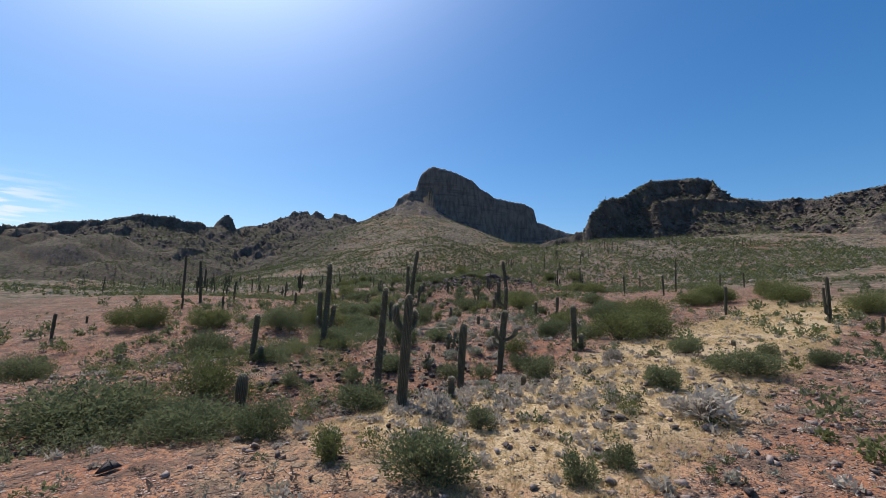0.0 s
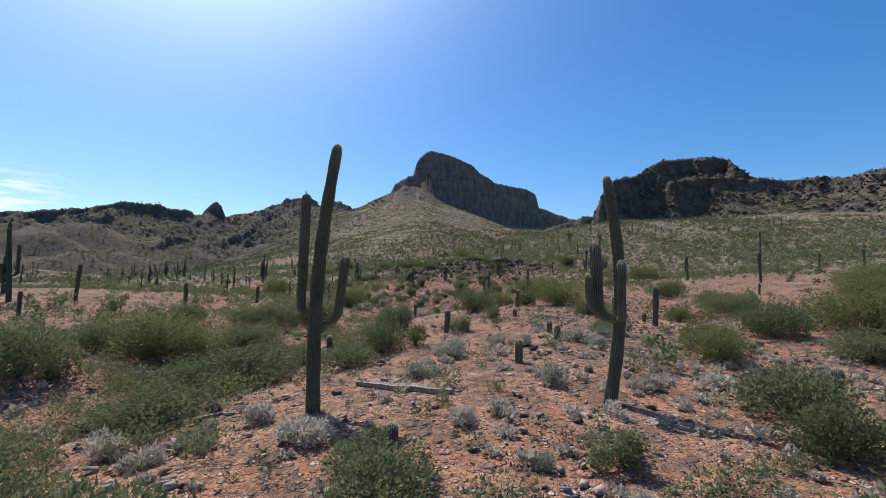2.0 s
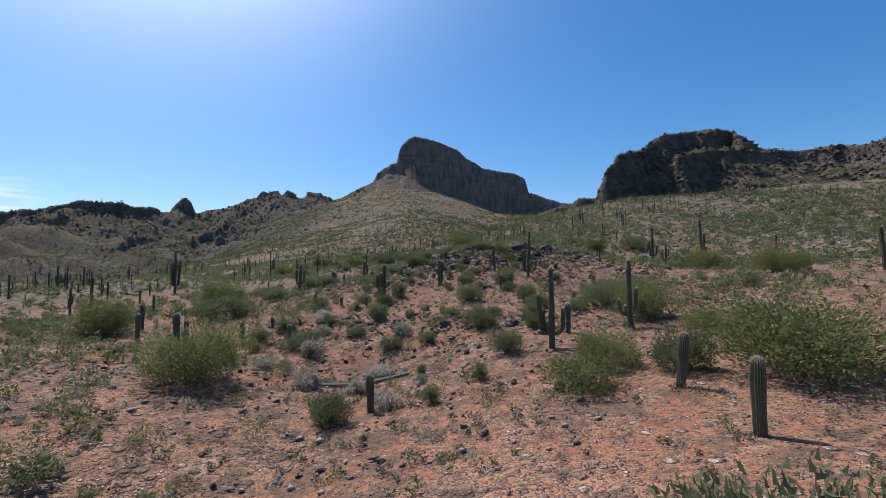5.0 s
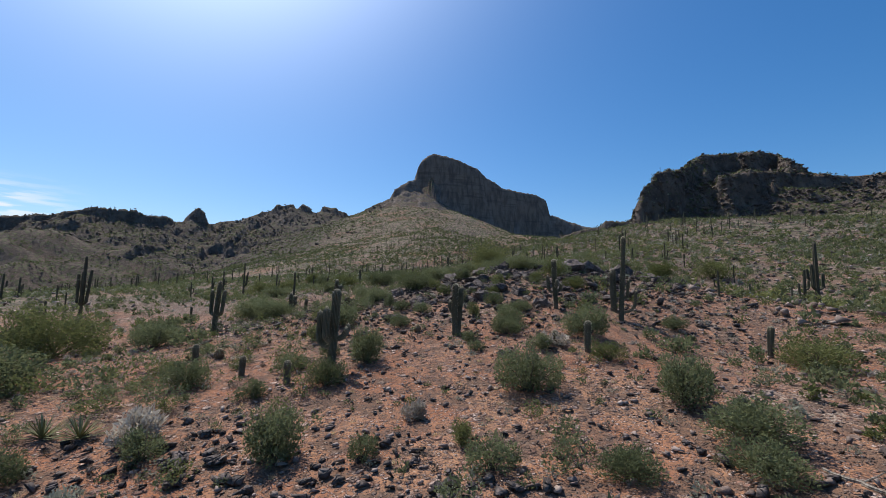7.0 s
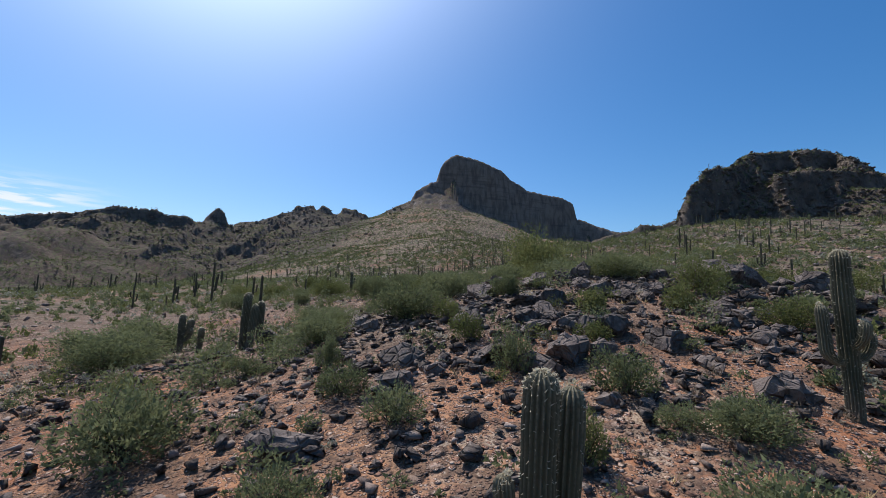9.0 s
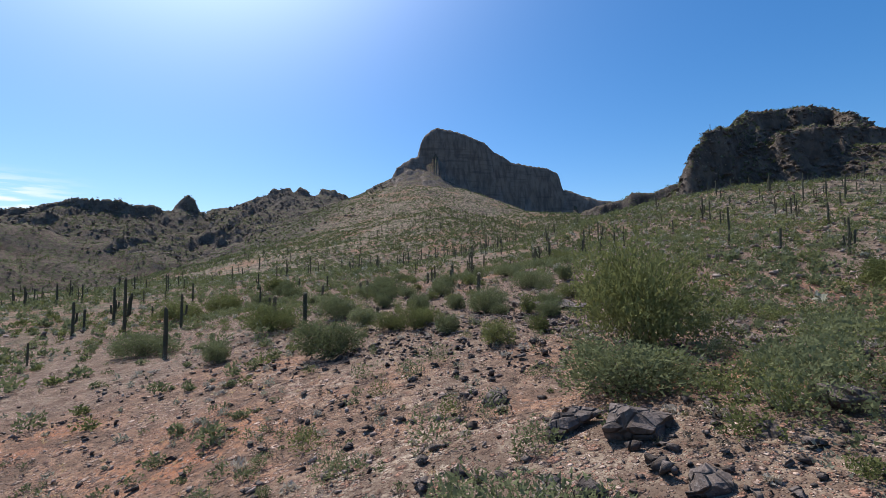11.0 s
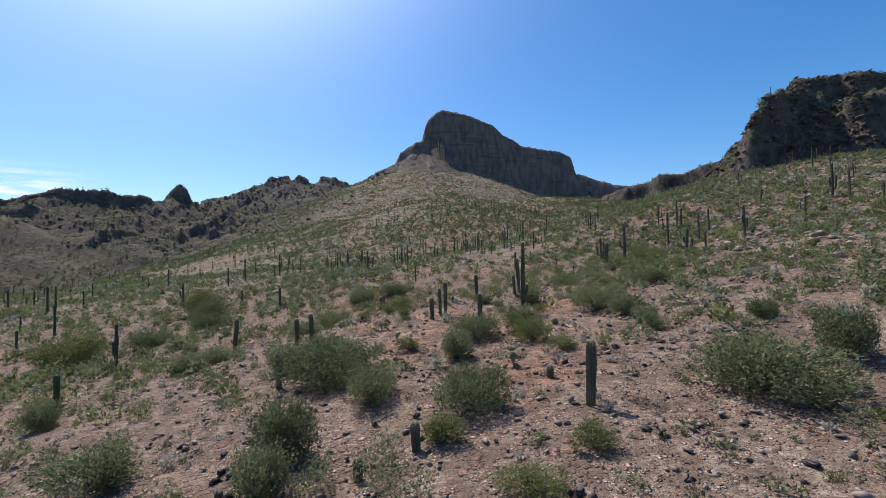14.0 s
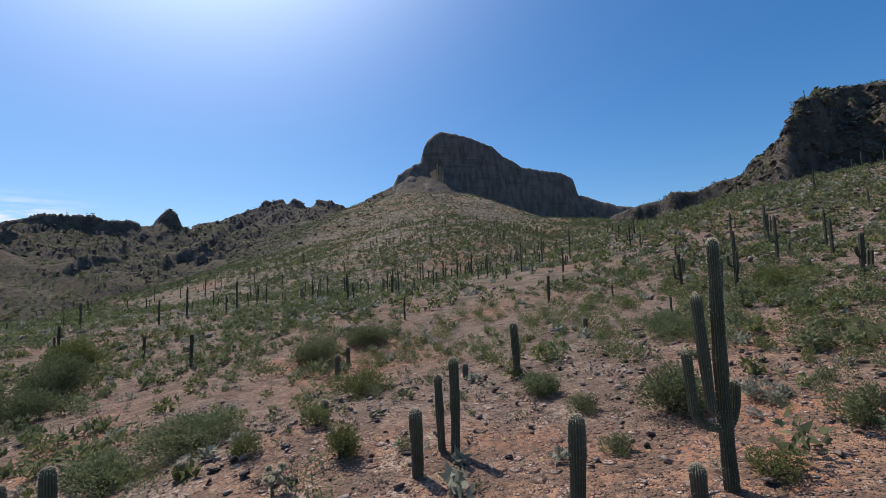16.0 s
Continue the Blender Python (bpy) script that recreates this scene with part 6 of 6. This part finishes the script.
# ---- more saguaros: patterns once, then copies ----
def more_saguaros():
    rnd = random.Random(8)
    spots = [(o.location.x, o.location.y) for o in scene.objects if o.name.startswith("saguaro")]
    patterns = []
    for k, (h, arms) in enumerate(((3.2, []), (4.6, []), (2.2, []), (5.4, [(2.0, -90, 0.5, 1.6, 0.7), (2.4, 80, 0.45, 1.2, 0.7)]), (6.2, [(2.2, 95, 0.5, 2.2, 0.7), (2.0, -70, 0.5, 1.4, 0.7), (2.8, 170, 0.5, 1.0, 0.65)]), (4.8, [(1.9, 60, 0.45, 1.3, 0.7)]))):
        patterns.append((saguaro(-60 - 9 * k, 150 + 8 * k, h, arms=arms, near=False, seed=k), h))
    made = 0
    while made < 115:
        y = rnd.uniform(120, 300)
        x = rnd.uniform(-0.75, 0.42) * (y - 20)
        if abs(x) < 26 and y < 225 or any((x - a) ** 2 + (y - b) ** 2 < 12 for a, b in spots):
            continue
        ob, h = rnd.choice(patterns)
        k = rnd.uniform(0.4, 1.05)
        copy_thing(ob, at(x, y, rnd.uniform(0, 6.28), (k, k, k)))
        spots.append((x, y))
        made += 1


more_saguaros()
x, y = patchy(rs, 2600, -330, 190, 240, 560, 50, -0.1)
keep = (np.abs(x + 5) < 60) | (rs.uniform(0, 1, len(x)) < 0.45)
x, y = x[keep], y[keep]
geo = Geo()
rnd = random.Random(9)
for px, py, pz in zip(x, y, land(x, y)):
    h = 1.6 + 4.6 * rnd.random() ** 1.6
    r = 0.09 + 0.016 * h
    foot = Vector((px, py, pz - 0.1))
    ribbed(geo, [foot, foot + Vector((0, 0, h * 0.9)), foot + Vector((0, 0, h))], [r, r, r * 0.4], 5, 0)
    if rnd.random() < 0.35:
        way = Vector((rnd.choice((-1, 1)), 0, 0))
        q = foot + Vector((0, 0, h * rnd.uniform(0.3, 0.5)))
        ribbed(geo, [q, q + way * 0.7, q + way * 0.8 + Vector((0, 0, h * 0.35))], [r * 0.7, r * 0.7, r * 0.4], 5, 0)
stuff("far_saguaros", geo, FAR_SKIN, "many distant saguaros over the slopes", "cactus")
